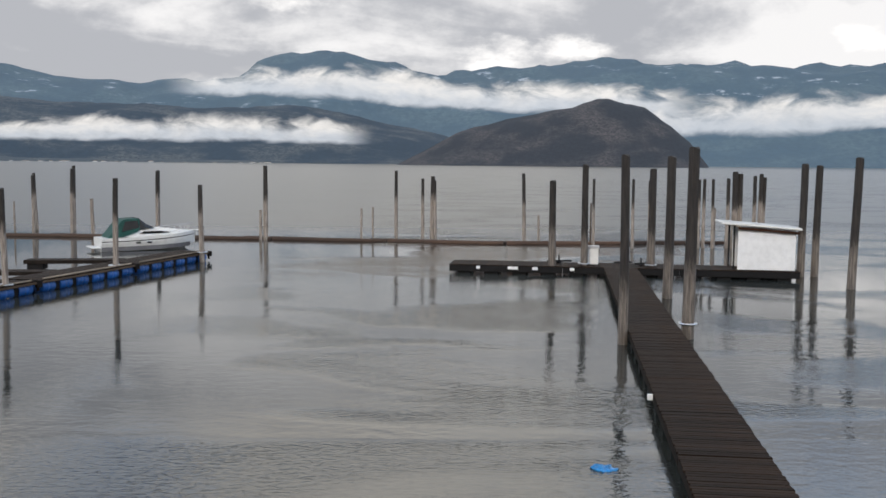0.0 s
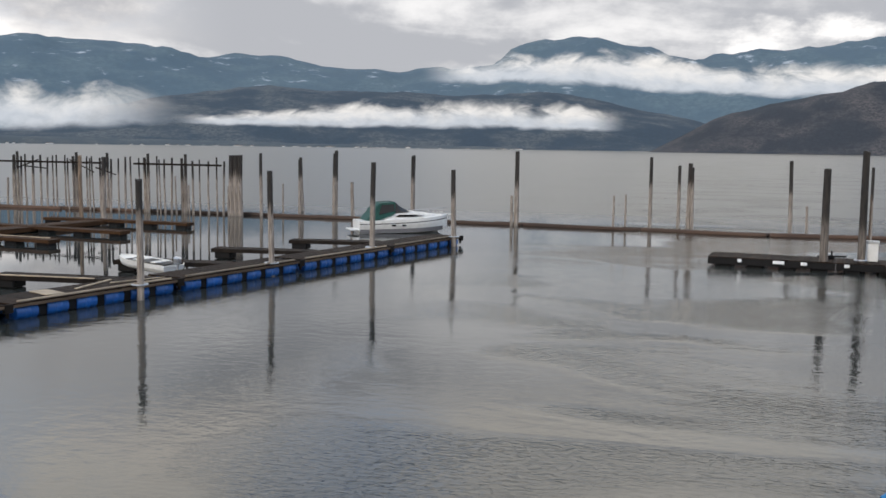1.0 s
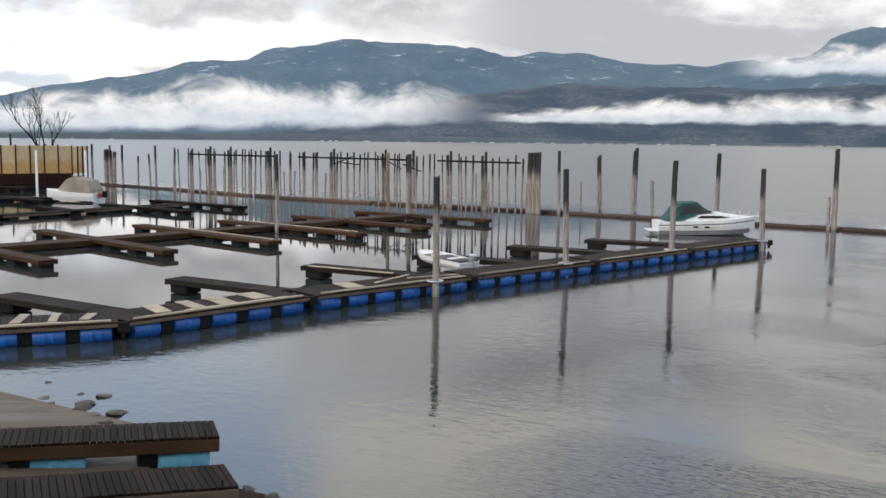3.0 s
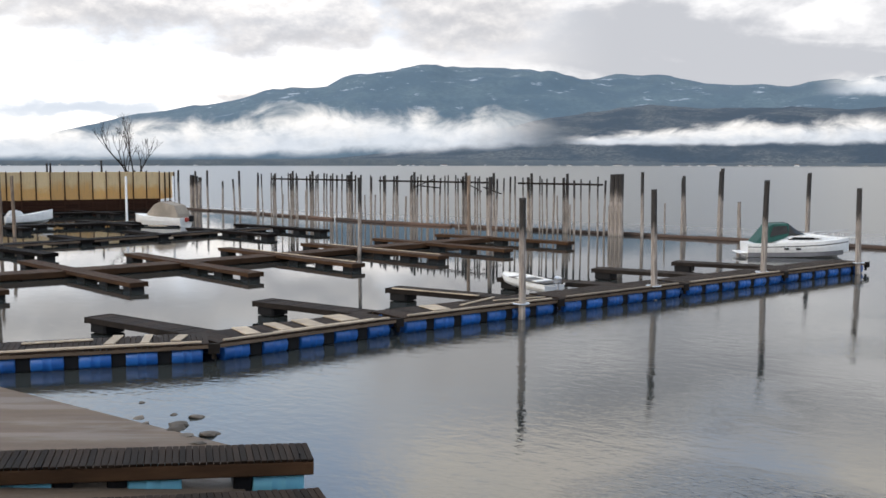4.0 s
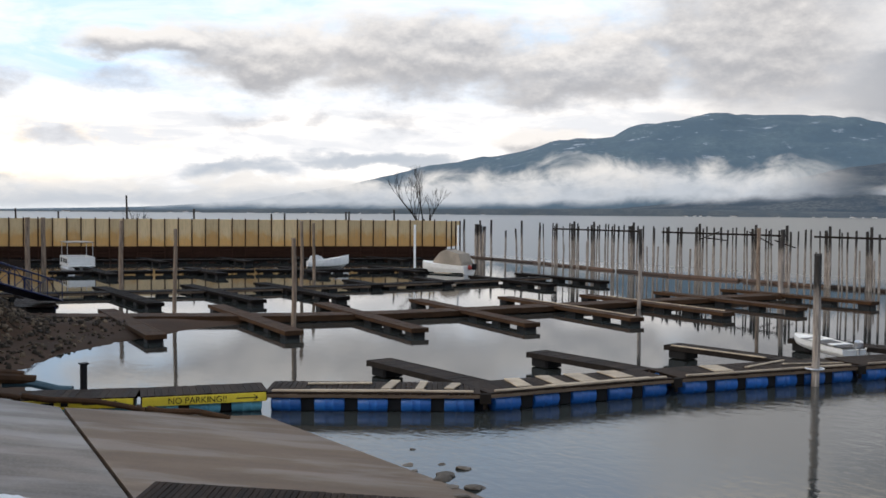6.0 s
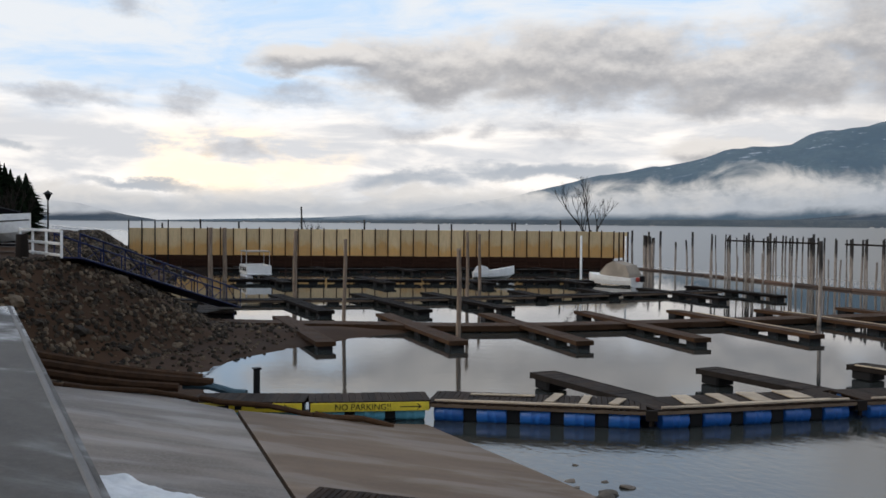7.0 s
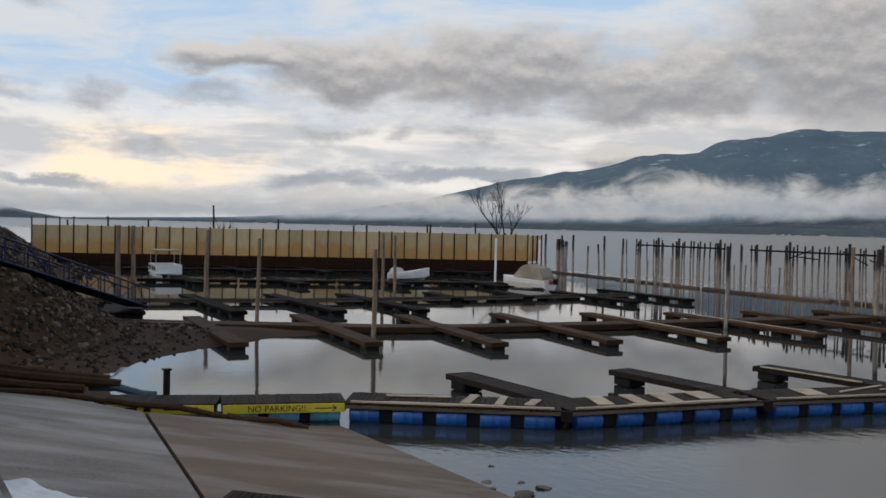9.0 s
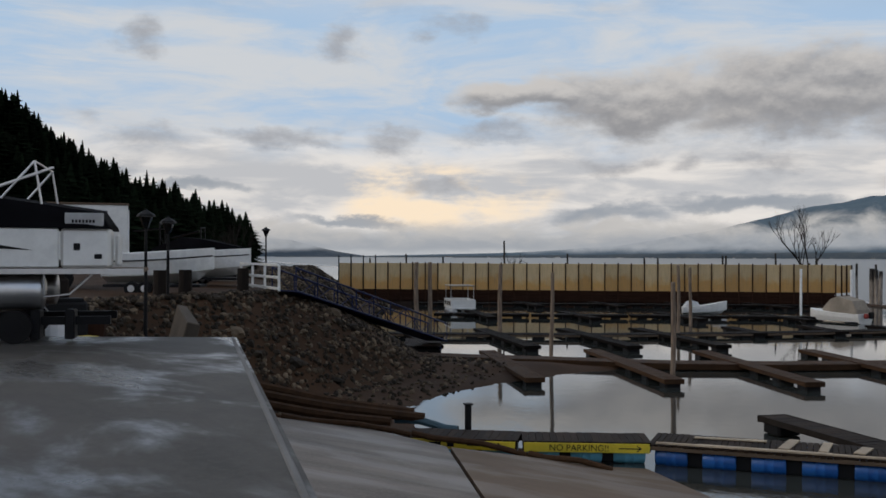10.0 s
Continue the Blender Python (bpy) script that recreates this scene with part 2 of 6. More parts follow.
def pile_material(name, low, high, turn_at):
    """A timber pile: bleached and pale below the old high-water line, dark above it, with streaks along the grain."""
    m = bpy.data.materials.new(name)
    m.use_nodes = True
    n = Nodes(m.node_tree)
    where = n.add("ShaderNodeNewGeometry")
    co = n.scaled(n.add("ShaderNodeTexCoord").outputs["Object"], (9, 9, 0.7))
    streak = n.noise(co, 1.6, 6, 0.65).outputs["Fac"]
    piece = n.add("ShaderNodeObjectInfo").outputs["Random"]
    z = n.add("ShaderNodeSeparateXYZ", {0: where.outputs["Position"]}).outputs[2]
    line = n.math("ADD", z, n.math("ADD", n.math("MULTIPLY", streak, 3.4), n.math("MULTIPLY", piece, 0.6)))
    top = n.step(line, turn_at, turn_at + 0.6)
    wet = n.step(line, 1.8, 2.6, 1.0, 0.0)
    pale = n.mix(n.step(streak, 0.3, 0.7), low, high)
    dark = n.mix(n.step(streak, 0.3, 0.75), (0.010, 0.009, 0.008), (0.040, 0.033, 0.029))
    col = n.mix(top, n.mix(n.math("MULTIPLY", wet, 0.75), pale, tuple(c * 0.45 for c in high)), dark)
    b = n.add("ShaderNodeBump", {"Height": streak, "Strength": 0.6, "Distance": 0.03})
    p = n.add("ShaderNodeBsdfPrincipled", {"Base Color": col, "Roughness": 0.85, "Normal": b})
    n.put(n.add("ShaderNodeOutputMaterial").inputs[0], p)
    return m


def water_material():
    m = bpy.data.materials.new("lake_water")
    m.use_nodes = True
    n = Nodes(m.node_tree)
    co = n.add("ShaderNodeTexCoord").outputs["Object"]
    swell = n.noise(n.scaled(co, (1.7, 2.6, 1)), 1.0, 2, 0.45, 0.6).outputs["Fac"]
    chop = n.noise(n.scaled(co, (4.0, 6.5, 1)), 1.3, 2, 0.55, 0.3).outputs["Fac"]
    calm = n.step(n.noise(co, 0.035, 3, 0.5).outputs["Fac"], 0.40, 0.62)
    x = n.add("ShaderNodeSeparateXYZ", {0: co}).outputs[0]
    sheltered = n.step(x, -27.0, -19.0, 0.20, 1.0)
    h = n.math("MULTIPLY", n.math("ADD", n.math("MULTIPLY", swell, 0.50), n.math("MULTIPLY", chop, 0.26)), n.math("MULTIPLY", n.math("ADD", 0.25, n.math("MULTIPLY", calm, 0.75)), sheltered))
    y = n.add("ShaderNodeSeparateXYZ", {0: co}).outputs[1]
    gust = n.math("MULTIPLY", n.step(n.noise(n.scaled(co, (1.0, 1.8, 1.0)), 0.07, 3, 0.5, 0.8).outputs["Fac"], 0.44, 0.60), n.step(x, -12.0, 0.0))
    ripple = n.noise(n.scaled(co, (2.2, 5.5, 1)), 1.5, 3, 0.5, 0.4).outputs["Fac"]
    h = n.math("ADD", h, n.math("MULTIPLY", n.math("MULTIPLY", ripple, gust), 1.9))
    open_water = n.step(y, 70.0, 92.0)
    b = n.add("ShaderNodeBump", {"Height": h, "Strength": n.math("ADD", 0.40, n.math("MULTIPLY", open_water, 0.5)), "Distance": 0.065})
    bed = n.mix(n.noise(co, 0.05, 3).outputs["Fac"], (0.024, 0.030, 0.031), (0.036, 0.039, 0.036))
    p = n.add("ShaderNodeBsdfPrincipled", {"Base Color": bed, "Roughness": n.math("ADD", 0.018, n.math("MULTIPLY", open_water, 0.27)), "IOR": 1.40, "Normal": b})
    n.put(n.add("ShaderNodeOutputMaterial").inputs[0], p)
    return m


def land_material(name, low, high, snow=0.0, scale=0.012, haze=0.0, haze_color=(0.35, 0.43, 0.50)):
    """Wooded slopes seen from afar: dark conifers, clearings and scree, with the blue haze of the air between mixed
    into their base colour, without emission.
    """
    m = bpy.data.materials.new(name)
    m.use_nodes = True
    n = Nodes(m.node_tree)
    where = n.add("ShaderNodeNewGeometry").outputs["Position"]
    a = n.noise(where, scale, 6, 0.6).outputs["Fac"]
    bnz = n.noise(where, scale * 9, 5, 0.7).outputs["Fac"]
    col = n.mix(n.step(a, 0.42, 0.62), low, high)
    col = n.mix(n.step(bnz, 0.35, 0.7, 0.0, 0.6), col, tuple(c * 0.5 for c in low))
    fine = n.noise(where, scale * 16, 6, 0.75).outputs["Fac"]
    col = n.mix(n.step(fine, 0.44, 0.58, 0.0, 0.7), col, tuple(c * 0.35 for c in low))
    if snow:
        z = n.add("ShaderNodeSeparateXYZ", {0: where}).outputs[2]
        patch = n.noise(n.scaled(where, (1, 1, 3.0)), 0.009, 8, 0.7).outputs["Fac"]
        col = n.mix(n.math("MULTIPLY", n.step(patch, 0.58, 0.68, 0.0, 0.85), n.step(z, 150.0, 230.0)), col, (0.75, 0.78, 0.82))
    # distance haze is painted into the slope's colour
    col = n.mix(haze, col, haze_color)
    p = n.add("ShaderNodeBsdfPrincipled", {"Base Color": col, "Roughness": 0.95, "Specular IOR Level": 0.1})
    n.put(n.add("ShaderNodeOutputMaterial").inputs[0], p)
    return m


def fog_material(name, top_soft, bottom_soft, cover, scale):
    """A bank of valley fog: a glowing white sheet, painted greyer towards its base, thinning to nothing along a ragged
    edge.
    """
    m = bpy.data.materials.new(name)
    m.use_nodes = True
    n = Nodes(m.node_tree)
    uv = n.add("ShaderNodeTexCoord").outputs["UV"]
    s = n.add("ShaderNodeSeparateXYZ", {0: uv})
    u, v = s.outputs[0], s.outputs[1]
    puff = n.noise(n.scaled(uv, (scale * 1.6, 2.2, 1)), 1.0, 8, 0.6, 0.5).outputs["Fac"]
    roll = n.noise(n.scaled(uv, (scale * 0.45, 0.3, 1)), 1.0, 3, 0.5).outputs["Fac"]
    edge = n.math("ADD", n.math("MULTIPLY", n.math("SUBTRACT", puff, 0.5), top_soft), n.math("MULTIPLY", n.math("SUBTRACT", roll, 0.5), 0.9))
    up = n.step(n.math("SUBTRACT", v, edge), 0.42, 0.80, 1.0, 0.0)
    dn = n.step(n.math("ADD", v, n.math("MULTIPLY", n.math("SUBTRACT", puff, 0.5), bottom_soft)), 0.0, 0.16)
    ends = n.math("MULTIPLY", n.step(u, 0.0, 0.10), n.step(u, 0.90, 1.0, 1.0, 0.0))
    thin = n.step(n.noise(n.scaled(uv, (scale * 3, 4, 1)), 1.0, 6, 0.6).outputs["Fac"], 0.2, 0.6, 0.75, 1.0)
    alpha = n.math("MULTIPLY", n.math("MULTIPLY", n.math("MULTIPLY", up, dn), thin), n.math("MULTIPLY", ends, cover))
    # lit top and shaded base are painted in, and the sheet emits its own light
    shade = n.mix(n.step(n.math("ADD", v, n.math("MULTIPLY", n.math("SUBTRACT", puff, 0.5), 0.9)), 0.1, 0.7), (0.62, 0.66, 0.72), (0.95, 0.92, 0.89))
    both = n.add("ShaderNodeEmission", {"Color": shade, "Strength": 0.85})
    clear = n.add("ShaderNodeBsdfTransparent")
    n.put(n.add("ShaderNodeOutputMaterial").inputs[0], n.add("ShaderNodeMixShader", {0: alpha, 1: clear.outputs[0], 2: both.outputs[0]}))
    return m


PILE = pile_material("pile_timber", (0.12, 0.098, 0.082), (0.37, 0.325, 0.285), 4.9)
BROWN_PILE = pile_material("brown_pile_timber", (0.085, 0.060, 0.043), (0.27, 0.20, 0.145), 9.0)
OLD_PILE = pile_material("old_pile_timber", (0.045, 0.038, 0.034), (0.205, 0.176, 0.150), 4.0)
WATER = water_material()
DECK = material("wet_deck_timber", (0.027, 0.0165, 0.0108), 0.65, grain=(6, 1, 1), scale=2.0, spread=1.0, bump=0.4, spec=0.06)
TARRED = material("tarred_far_timber", (0.0115, 0.0085, 0.0070), 0.75, grain=(3, 3, 1), scale=2.0, spread=0.6, bump=0.3, spec=0.05)
BEAM = material("weathered_beam", (0.165, 0.118, 0.083), 0.8, grain=(1, 6, 6), scale=2.0, spread=0.3, spec=0.12)
BROWN = material("brown_dock_timber", (0.064, 0.033, 0.016), 0.75, grain=(1, 5, 5), scale=2.0, spread=0.4, spec=0.12)
PALE = material("new_lumber", (0.52, 0.42, 0.30), 0.75, grain=(4, 1, 1), scale=1.5, spread=0.3)
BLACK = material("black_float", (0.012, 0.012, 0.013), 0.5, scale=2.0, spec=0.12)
BLUE = material("blue_plastic_drum", (0.013, 0.115, 0.41), 0.4, scale=1.6, spread=0.3, dark=0.6)
CYAN = material("pale_blue_float", (0.13, 0.40, 0.52), 0.6, scale=1.6, spread=0.3, dark=0.6)
YELLOW = material("yellow_paint", (0.72, 0.55, 0.03), 0.6, scale=1.5, dark=0.75)
WHITE = material("white_gelcoat", (0.78, 0.78, 0.76), 0.3, scale=0.8, dark=0.86, bump=0.03, spread=0.05, coat=0.3)
TARP = material("white_tarp", (0.80, 0.81, 0.82), 0.7, scale=0.6, dark=0.9, bump=0.1, spread=0.05)
GREEN = material("green_canvas", (0.012, 0.075, 0.062), 0.8, scale=1.0, bump=0.2)
BEIGE = material("beige_canvas", (0.35, 0.30, 0.24), 0.85, scale=1.0, bump=0.2)
GLASS = material("dark_glass", (0.010, 0.012, 0.014), 0.08, scale=0.5, bump=0.0)
RUST = material("rusty_steel", (0.050, 0.022, 0.013), 0.8, scale=1.2, spread=0.3, spec=0.12)
IRON = material("dark_iron", (0.020, 0.020, 0.022), 0.6, metal=0.3, scale=1.5, spec=0.12)
NAVY = material("navy_painted_steel", (0.012, 0.020, 0.075), 0.5, scale=1.2, spread=0.2, spec=0.12)
ALU = material("bare_aluminium", (0.62, 0.63, 0.65), 0.35, metal=0.9, scale=1.0, dark=0.8, bump=0.05)


def fence_material():
    """Weathered translucent sheeting: pale above, amber below, with rain streaks, grime and a difference from sheet to sheet."""
    m = bpy.data.materials.new("tan_breakwater_panel")
    m.use_nodes = True
    n = Nodes(m.node_tree)
    co = n.add("ShaderNodeTexCoord").outputs["Object"]
    z = n.add("ShaderNodeSeparateXYZ", {0: co}).outputs[2]
    piece = n.add("ShaderNodeObjectInfo").outputs["Random"]
    at = n.vmath("ADD", co, n.add("ShaderNodeCombineXYZ", {0: n.math("MULTIPLY", piece, 37.0), 1: 0.0, 2: n.math("MULTIPLY", piece, 11.0)}).outputs[0])
    blot = n.noise(at, 0.9, 5, 0.6, 0.4).outputs["Fac"]
    run = n.noise(n.scaled(at, (7.0, 1.0, 0.5)), 1.0, 5, 0.65).outputs["Fac"]
    grime = n.noise(at, 9.0, 5, 0.7).outputs["Fac"]
    level = n.math("ADD", z, n.math("ADD", n.math("MULTIPLY", n.math("SUBTRACT", blot, 0.5), 2.4), n.math("MULTIPLY", n.math("SUBTRACT", piece, 0.5), 0.9)))
    col = n.mix(n.step(level, -0.9, 0.5), (0.60, 0.34, 0.115), (0.62, 0.465, 0.26))
    col = n.mix(n.step(run, 0.45, 0.72, 0.0, 0.45), col, (0.30, 0.225, 0.13))
    col = n.mix(n.step(grime, 0.5, 0.75, 0.0, 0.35), col, (0.26, 0.20, 0.12))
    tone = n.math("ADD", 0.80, n.math("MULTIPLY", piece, 0.32))
    col = n.mix(1.0, col, n.add("ShaderNodeCombineXYZ", {0: tone, 1: tone, 2: tone}).outputs[0], "MULTIPLY")
    b = n.add("ShaderNodeBump", {"Height": run, "Strength": 0.25, "Distance": 0.03})
    p = n.add("ShaderNodeBsdfPrincipled", {"Base Color": col, "Roughness": 0.7, "Normal": b, "Specular IOR Level": 0.25})
    n.put(n.add("ShaderNodeOutputMaterial").inputs[0], p)
    return m


FENCE = fence_material()


def concrete(name, color, wet_line, puddles, stretch, turn):
    """Broom-finished concrete: streaks, dark stains, a wet band at the waterline and shallow puddles."""
    m = bpy.data.materials.new(name)
    m.use_nodes = True
    n = Nodes(m.node_tree)
    where = n.add("ShaderNodeNewGeometry").outputs["Position"]
    z = n.add("ShaderNodeSeparateXYZ", {0: where}).outputs[2]
    c, s = math.cos(radians(turn)), math.sin(radians(turn))
    px, py = n.add("ShaderNodeSeparateXYZ", {0: where}).outputs[:2]
    along = n.math("ADD", n.math("MULTIPLY", px, c), n.math("MULTIPLY", py, s))
    across = n.math("SUBTRACT", n.math("MULTIPLY", py, c), n.math("MULTIPLY", px, s))
    laid = n.add("ShaderNodeCombineXYZ", {0: along, 1: across, 2: 0.0}).outputs[0]
    streak = n.noise(n.scaled(laid, stretch), 1.0, 6, 0.62, 0.3).outputs["Fac"]
    stain = n.noise(where, 0.35, 5, 0.62, 0.5).outputs["Fac"]
    lines = n.noise(n.scaled(laid, (0.25, 9.0, 1.0)), 1.0, 4, 0.6).outputs["Fac"]
    grit = n.noise(where, 14.0, 6, 0.75).outputs["Fac"]
    col = n.mix(n.step(streak, 0.32, 0.68), tuple(c * 0.58 for c in color), color)
    col = n.mix(n.step(stain, 0.42, 0.72, 0.0, 0.6), col, tuple(c * 0.45 for c in color))
    col = n.mix(n.step(grit, 0.4, 0.72, 0.0, 0.6), col, tuple(c * 1.3 for c in color))
    col = n.mix(n.step(lines, 0.5, 0.75, 0.0, 0.22), col, tuple(c * 0.6 for c in color))
    wet = n.step(n.math("ADD", z, n.math("MULTIPLY", n.math("SUBTRACT", streak, 0.5), 0.5)), wet_line - 0.12, wet_line + 0.12, 1.0, 0.0)
    col = n.mix(n.math("MULTIPLY", wet, 0.6), col, tuple(c * k for c, k in zip(color, (0.42, 0.36, 0.28))))
    pool = n.math("MULTIPLY", n.step(n.noise(n.scaled(laid, stretch), 0.7, 8, 0.60, 0.4).outputs["Fac"], 0.46, 0.62), puddles)
    col = n.mix(n.math("MULTIPLY", pool, 0.5), col, tuple(c * 0.5 for c in color))
    r = n.math("SUBTRACT", n.math("ADD", 0.55, n.math("MULTIPLY", grit, 0.25)), n.math("MULTIPLY", pool, 0.42))
    b = n.add("ShaderNodeBump", {"Height": n.math("ADD", grit, n.math("MULTIPLY", streak, 0.6)), "Strength": n.math("SUBTRACT", 0.35, n.math("MULTIPLY", pool, 0.3)), "Distance": 0.01})
    p = n.add("ShaderNodeBsdfPrincipled", {"Base Color": col, "Roughness": r, "Normal": b, "Specular IOR Level": n.math("ADD", 0.15, n.math("MULTIPLY", pool, 0.50))})
    n.put(n.add("ShaderNodeOutputMaterial").inputs[0], p)
    return m


CONCRETE = concrete("concrete_ramp", (0.225, 0.170, 0.128), 0.85, 0.35, (0.28, 1.15, 1.0), 58)
GREY_CONCRETE = concrete("pale_concrete_ramp", (0.205, 0.180, 0.160), 0.30, 0.45, (0.28, 1.15, 1.0), 58)
SLAB = concrete("wet_concrete_slab", (0.085, 0.079, 0.072), -5.0, 1.0, (0.45, 1.0, 1.0), 20)
MUD = material("muddy_shore", (0.050, 0.027, 0.0145), 0.85, scale=0.5, dark=0.5, bump=0.5, spec=0.12)
ROCK = material("grey_brown_rock", (0.066, 0.049, 0.033), 0.8, scale=1.2, dark=0.5, spread=3.0, bump=0.6, spec=0.2, skew=3.2)
SHORE_ROCK = material("pale_shore_rock", (0.20, 0.170, 0.140), 0.75, scale=1.6, dark=0.4, spread=0.8, bump=0.6, spec=0.25)
LOG = material("floating_log", (0.075, 0.043, 0.028), 0.8, grain=(1, 7, 7), scale=1.2, spread=1.3)
RAIL = material("bleached_kerb_rail", (0.36, 0.285, 0.205), 0.8, grain=(1, 6, 6), scale=2.0, spread=0.9)
SNOW = material("old_snow", (0.78, 0.80, 0.82), 0.8, scale=0.7, dark=0.85)
RED = material("red_engine", (0.45, 0.04, 0.03), 0.4, scale=1.0)
BARK = material("dark_bark", (0.024, 0.019, 0.016), 0.9, grain=(5, 5, 1), scale=1.0, spec=0.12)
LEAF = material("conifer_needles", (0.010, 0.016, 0.009), 0.95, scale=0.5, spread=1.0, spec=0.0)
CANVAS = material("black_canvas", (0.0075, 0.0075, 0.009), 0.9, scale=1.0, spec=0.02)
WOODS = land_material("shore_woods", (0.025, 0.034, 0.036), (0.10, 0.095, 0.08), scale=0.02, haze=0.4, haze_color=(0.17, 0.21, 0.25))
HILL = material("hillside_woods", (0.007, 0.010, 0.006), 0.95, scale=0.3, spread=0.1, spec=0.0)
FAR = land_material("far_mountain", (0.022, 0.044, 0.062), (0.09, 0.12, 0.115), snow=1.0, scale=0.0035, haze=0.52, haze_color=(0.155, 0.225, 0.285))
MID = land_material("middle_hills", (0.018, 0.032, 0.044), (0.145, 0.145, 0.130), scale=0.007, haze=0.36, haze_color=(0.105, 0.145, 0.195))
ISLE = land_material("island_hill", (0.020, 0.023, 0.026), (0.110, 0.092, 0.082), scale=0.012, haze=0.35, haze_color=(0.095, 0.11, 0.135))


# ---- mesh helpers ----
def mesh_of(bm, name, mat, smooth=False):
    me = bpy.data.meshes.new(name)
    bm.normal_update()
    bm.to_mesh(me)
    bm.free()
    me.materials.append(mat)
    if smooth:
        for f in me.polygons:
            f.use_smooth = True
    return me


def thing(name, m=Matrix(), label="", category="", group="", kind=""):
    ob = new(name)
    ob.empty_display_size = 0.2
    ob.matrix_world = m
    return tagged(ob, label, category, group, kind)


def part(name, bm, mat, parent, label="", smooth=False, at=None):
    """Link a bmesh (or a finished mesh) as one mesh under a thing or a part."""
    me = bm if isinstance(bm, bpy.types.Mesh) else mesh_of(bm, name, mat, smooth)
    ob = new(name, me)
    ob.parent = parent
    if at is not None:
        ob.matrix_basis = at
    if label:
        tagged(ob, label)
    return ob


def solid(name, bm, mat, m=Matrix(), label="", category="", group="", kind="", smooth=False):
    ob = new(name, bm if isinstance(bm, bpy.types.Mesh) else mesh_of(bm, name, mat, smooth))
    ob.matrix_world = m
    return tagged(ob, label, category, group, kind)


def box(bm, x, y, z, sx, sy, sz, m=Matrix(), bevel=0.0):
    """A box centred on x, y, z. bevel: rounds its edges."""
    r = bmesh.ops.create_cube(bm, size=1.0, matrix=m @ Matrix.Translation((x, y, z)) @ Matrix.Diagonal((sx, sy, sz, 1)))
    if bevel:
        edges = list({e for v in r["verts"] for e in v.link_edges})
        bmesh.ops.bevel(bm, geom=edges, offset=bevel, segments=1, affect="EDGES")
    return bm


def rod(bm, a, b, r0, r1=None, seg=8, cap=True):
    """A round bar from a to b, tapering from r0 to r1."""
    a, b = Vector(a), Vector(b)
    d = b - a
    m = Matrix.Translation((a + b) / 2) @ d.to_track_quat("Z", "Y").to_matrix().to_4x4()
    bmesh.ops.create_cone(bm, cap_ends=cap, segments=seg, radius1=r0, radius2=r0 if r1 is None else r1, depth=d.length, matrix=m)
    return bm


def loft(bm, rings, close_ends=True, closed=True):
    """Skin over rings of equally many points."""
    rows = [[bm.verts.new(p) for p in ring] for ring in rings]
    n = len(rows[0])
    for a, b in zip(rows, rows[1:]):
        for i in range(n if closed else n - 1):
            bm.faces.new((a[i], a[(i + 1) % n], b[(i + 1) % n], b[i]))
    if close_ends and closed:
        bm.faces.new(rows[0][::-1])
        bm.faces.new(rows[-1])
    bmesh.ops.recalc_face_normals(bm, faces=bm.faces)
    return bm


def B():
    return bmesh.new()


def heading(p, q):
    return math.degrees(math.atan2(q[1] - p[1], q[0] - p[0]))


def lerp(p, q, k):
    return tuple(a + (b - a) * k for a, b in zip(p, q))


# ---- water, ground, hills ----
bm = B()
for x0, x1, y0, y1 in [(-4800, 4800, -60, 4850)]:
    bm.faces.new([bm.verts.new(p) for p in ((x0, y0, 0), (x1, y0, 0), (x1, y1, 0), (x0, y1, 0))])
solid("water", bm, WATER, label="calm grey lake water with fine ripples", category="water", kind="structure")


def shore(x):
    """The y of the water's edge along the bank."""
    return float(np.interp(x, [-300, -160, -130, -112, -95, -80, -62, -56, -52, -48.5, -46, -42, -38, -33, -27, -17, -13, -10, -8.3, 0, 12, 60, 300],
                           [5, 27, 28, 25.0, 21.0, 15.5, 14.0, 17, 22, 25, 19, 12.6, 9.7, 9.0, 13.0, 13.6, 13.2, 13.2, 12.3, 12, 12.5, 10, 0]))


def bank(x, y):
    """The height of the bank: a muddy beach, then riprap up to the yard, with the ramp's bed beside it."""
    s = shore(x) - y
    if x < -29:
        toe = float(np.interp(x, [-300, -160, -130, -112, -95, -80, -62, -54, -47, -43, -38, -33, -29], [6, 25, 25.5, 23.0, 19.0, 14.0, 14.5, 14.5, 12.5, 9, 4.5, 2.2, 1.0]))
        rise = float(np.interp(s, [-40, -3, 0, 4, 9, 20], [-4, -0.5, 0.02, 0.20, 0.45, 1.05]))
        k = float(np.interp(toe - y, [0, 6.2, 60, 400], [0.0, 1.0, 1.02, 1.1]))
        rise = rise + (4.2 - rise) * k
    else:
        rise = float(np.interp(s, [-40, -3, 0, 12, 13, 400], [-4, -0.7, -0.15, 1.0, 1.1, 1.5]))
    return rise + 0.12 * noise.noise((x * 0.35, y * 0.35, 0)) * (1 if s > 0.5 else 0.4) + 0.06 * noise.noise((x * 1.3, y * 1.3, 2))


bm = B()
xs = list(np.arange(-300, -90, 6.0)) + list(np.arange(-90, -22, 0.8)) + list(np.arange(-22, 30, 2.0)) + list(np.arange(30, 301, 15.0))
ys = list(np.arange(-160, -20, 8.0)) + list(np.arange(-20, 30, 0.8))
grid = [[bm.verts.new((x, y, bank(x, y))) for y in ys] for x in xs]
for a, b in zip(grid, grid[1:]):
    for j in range(len(ys) - 1):
        bm.faces.new((a[j], b[j], b[j + 1], a[j + 1]))
solid("ground", bm, MUD, label="muddy brown lake shore and bank", category="ground", kind="structure", smooth=True)


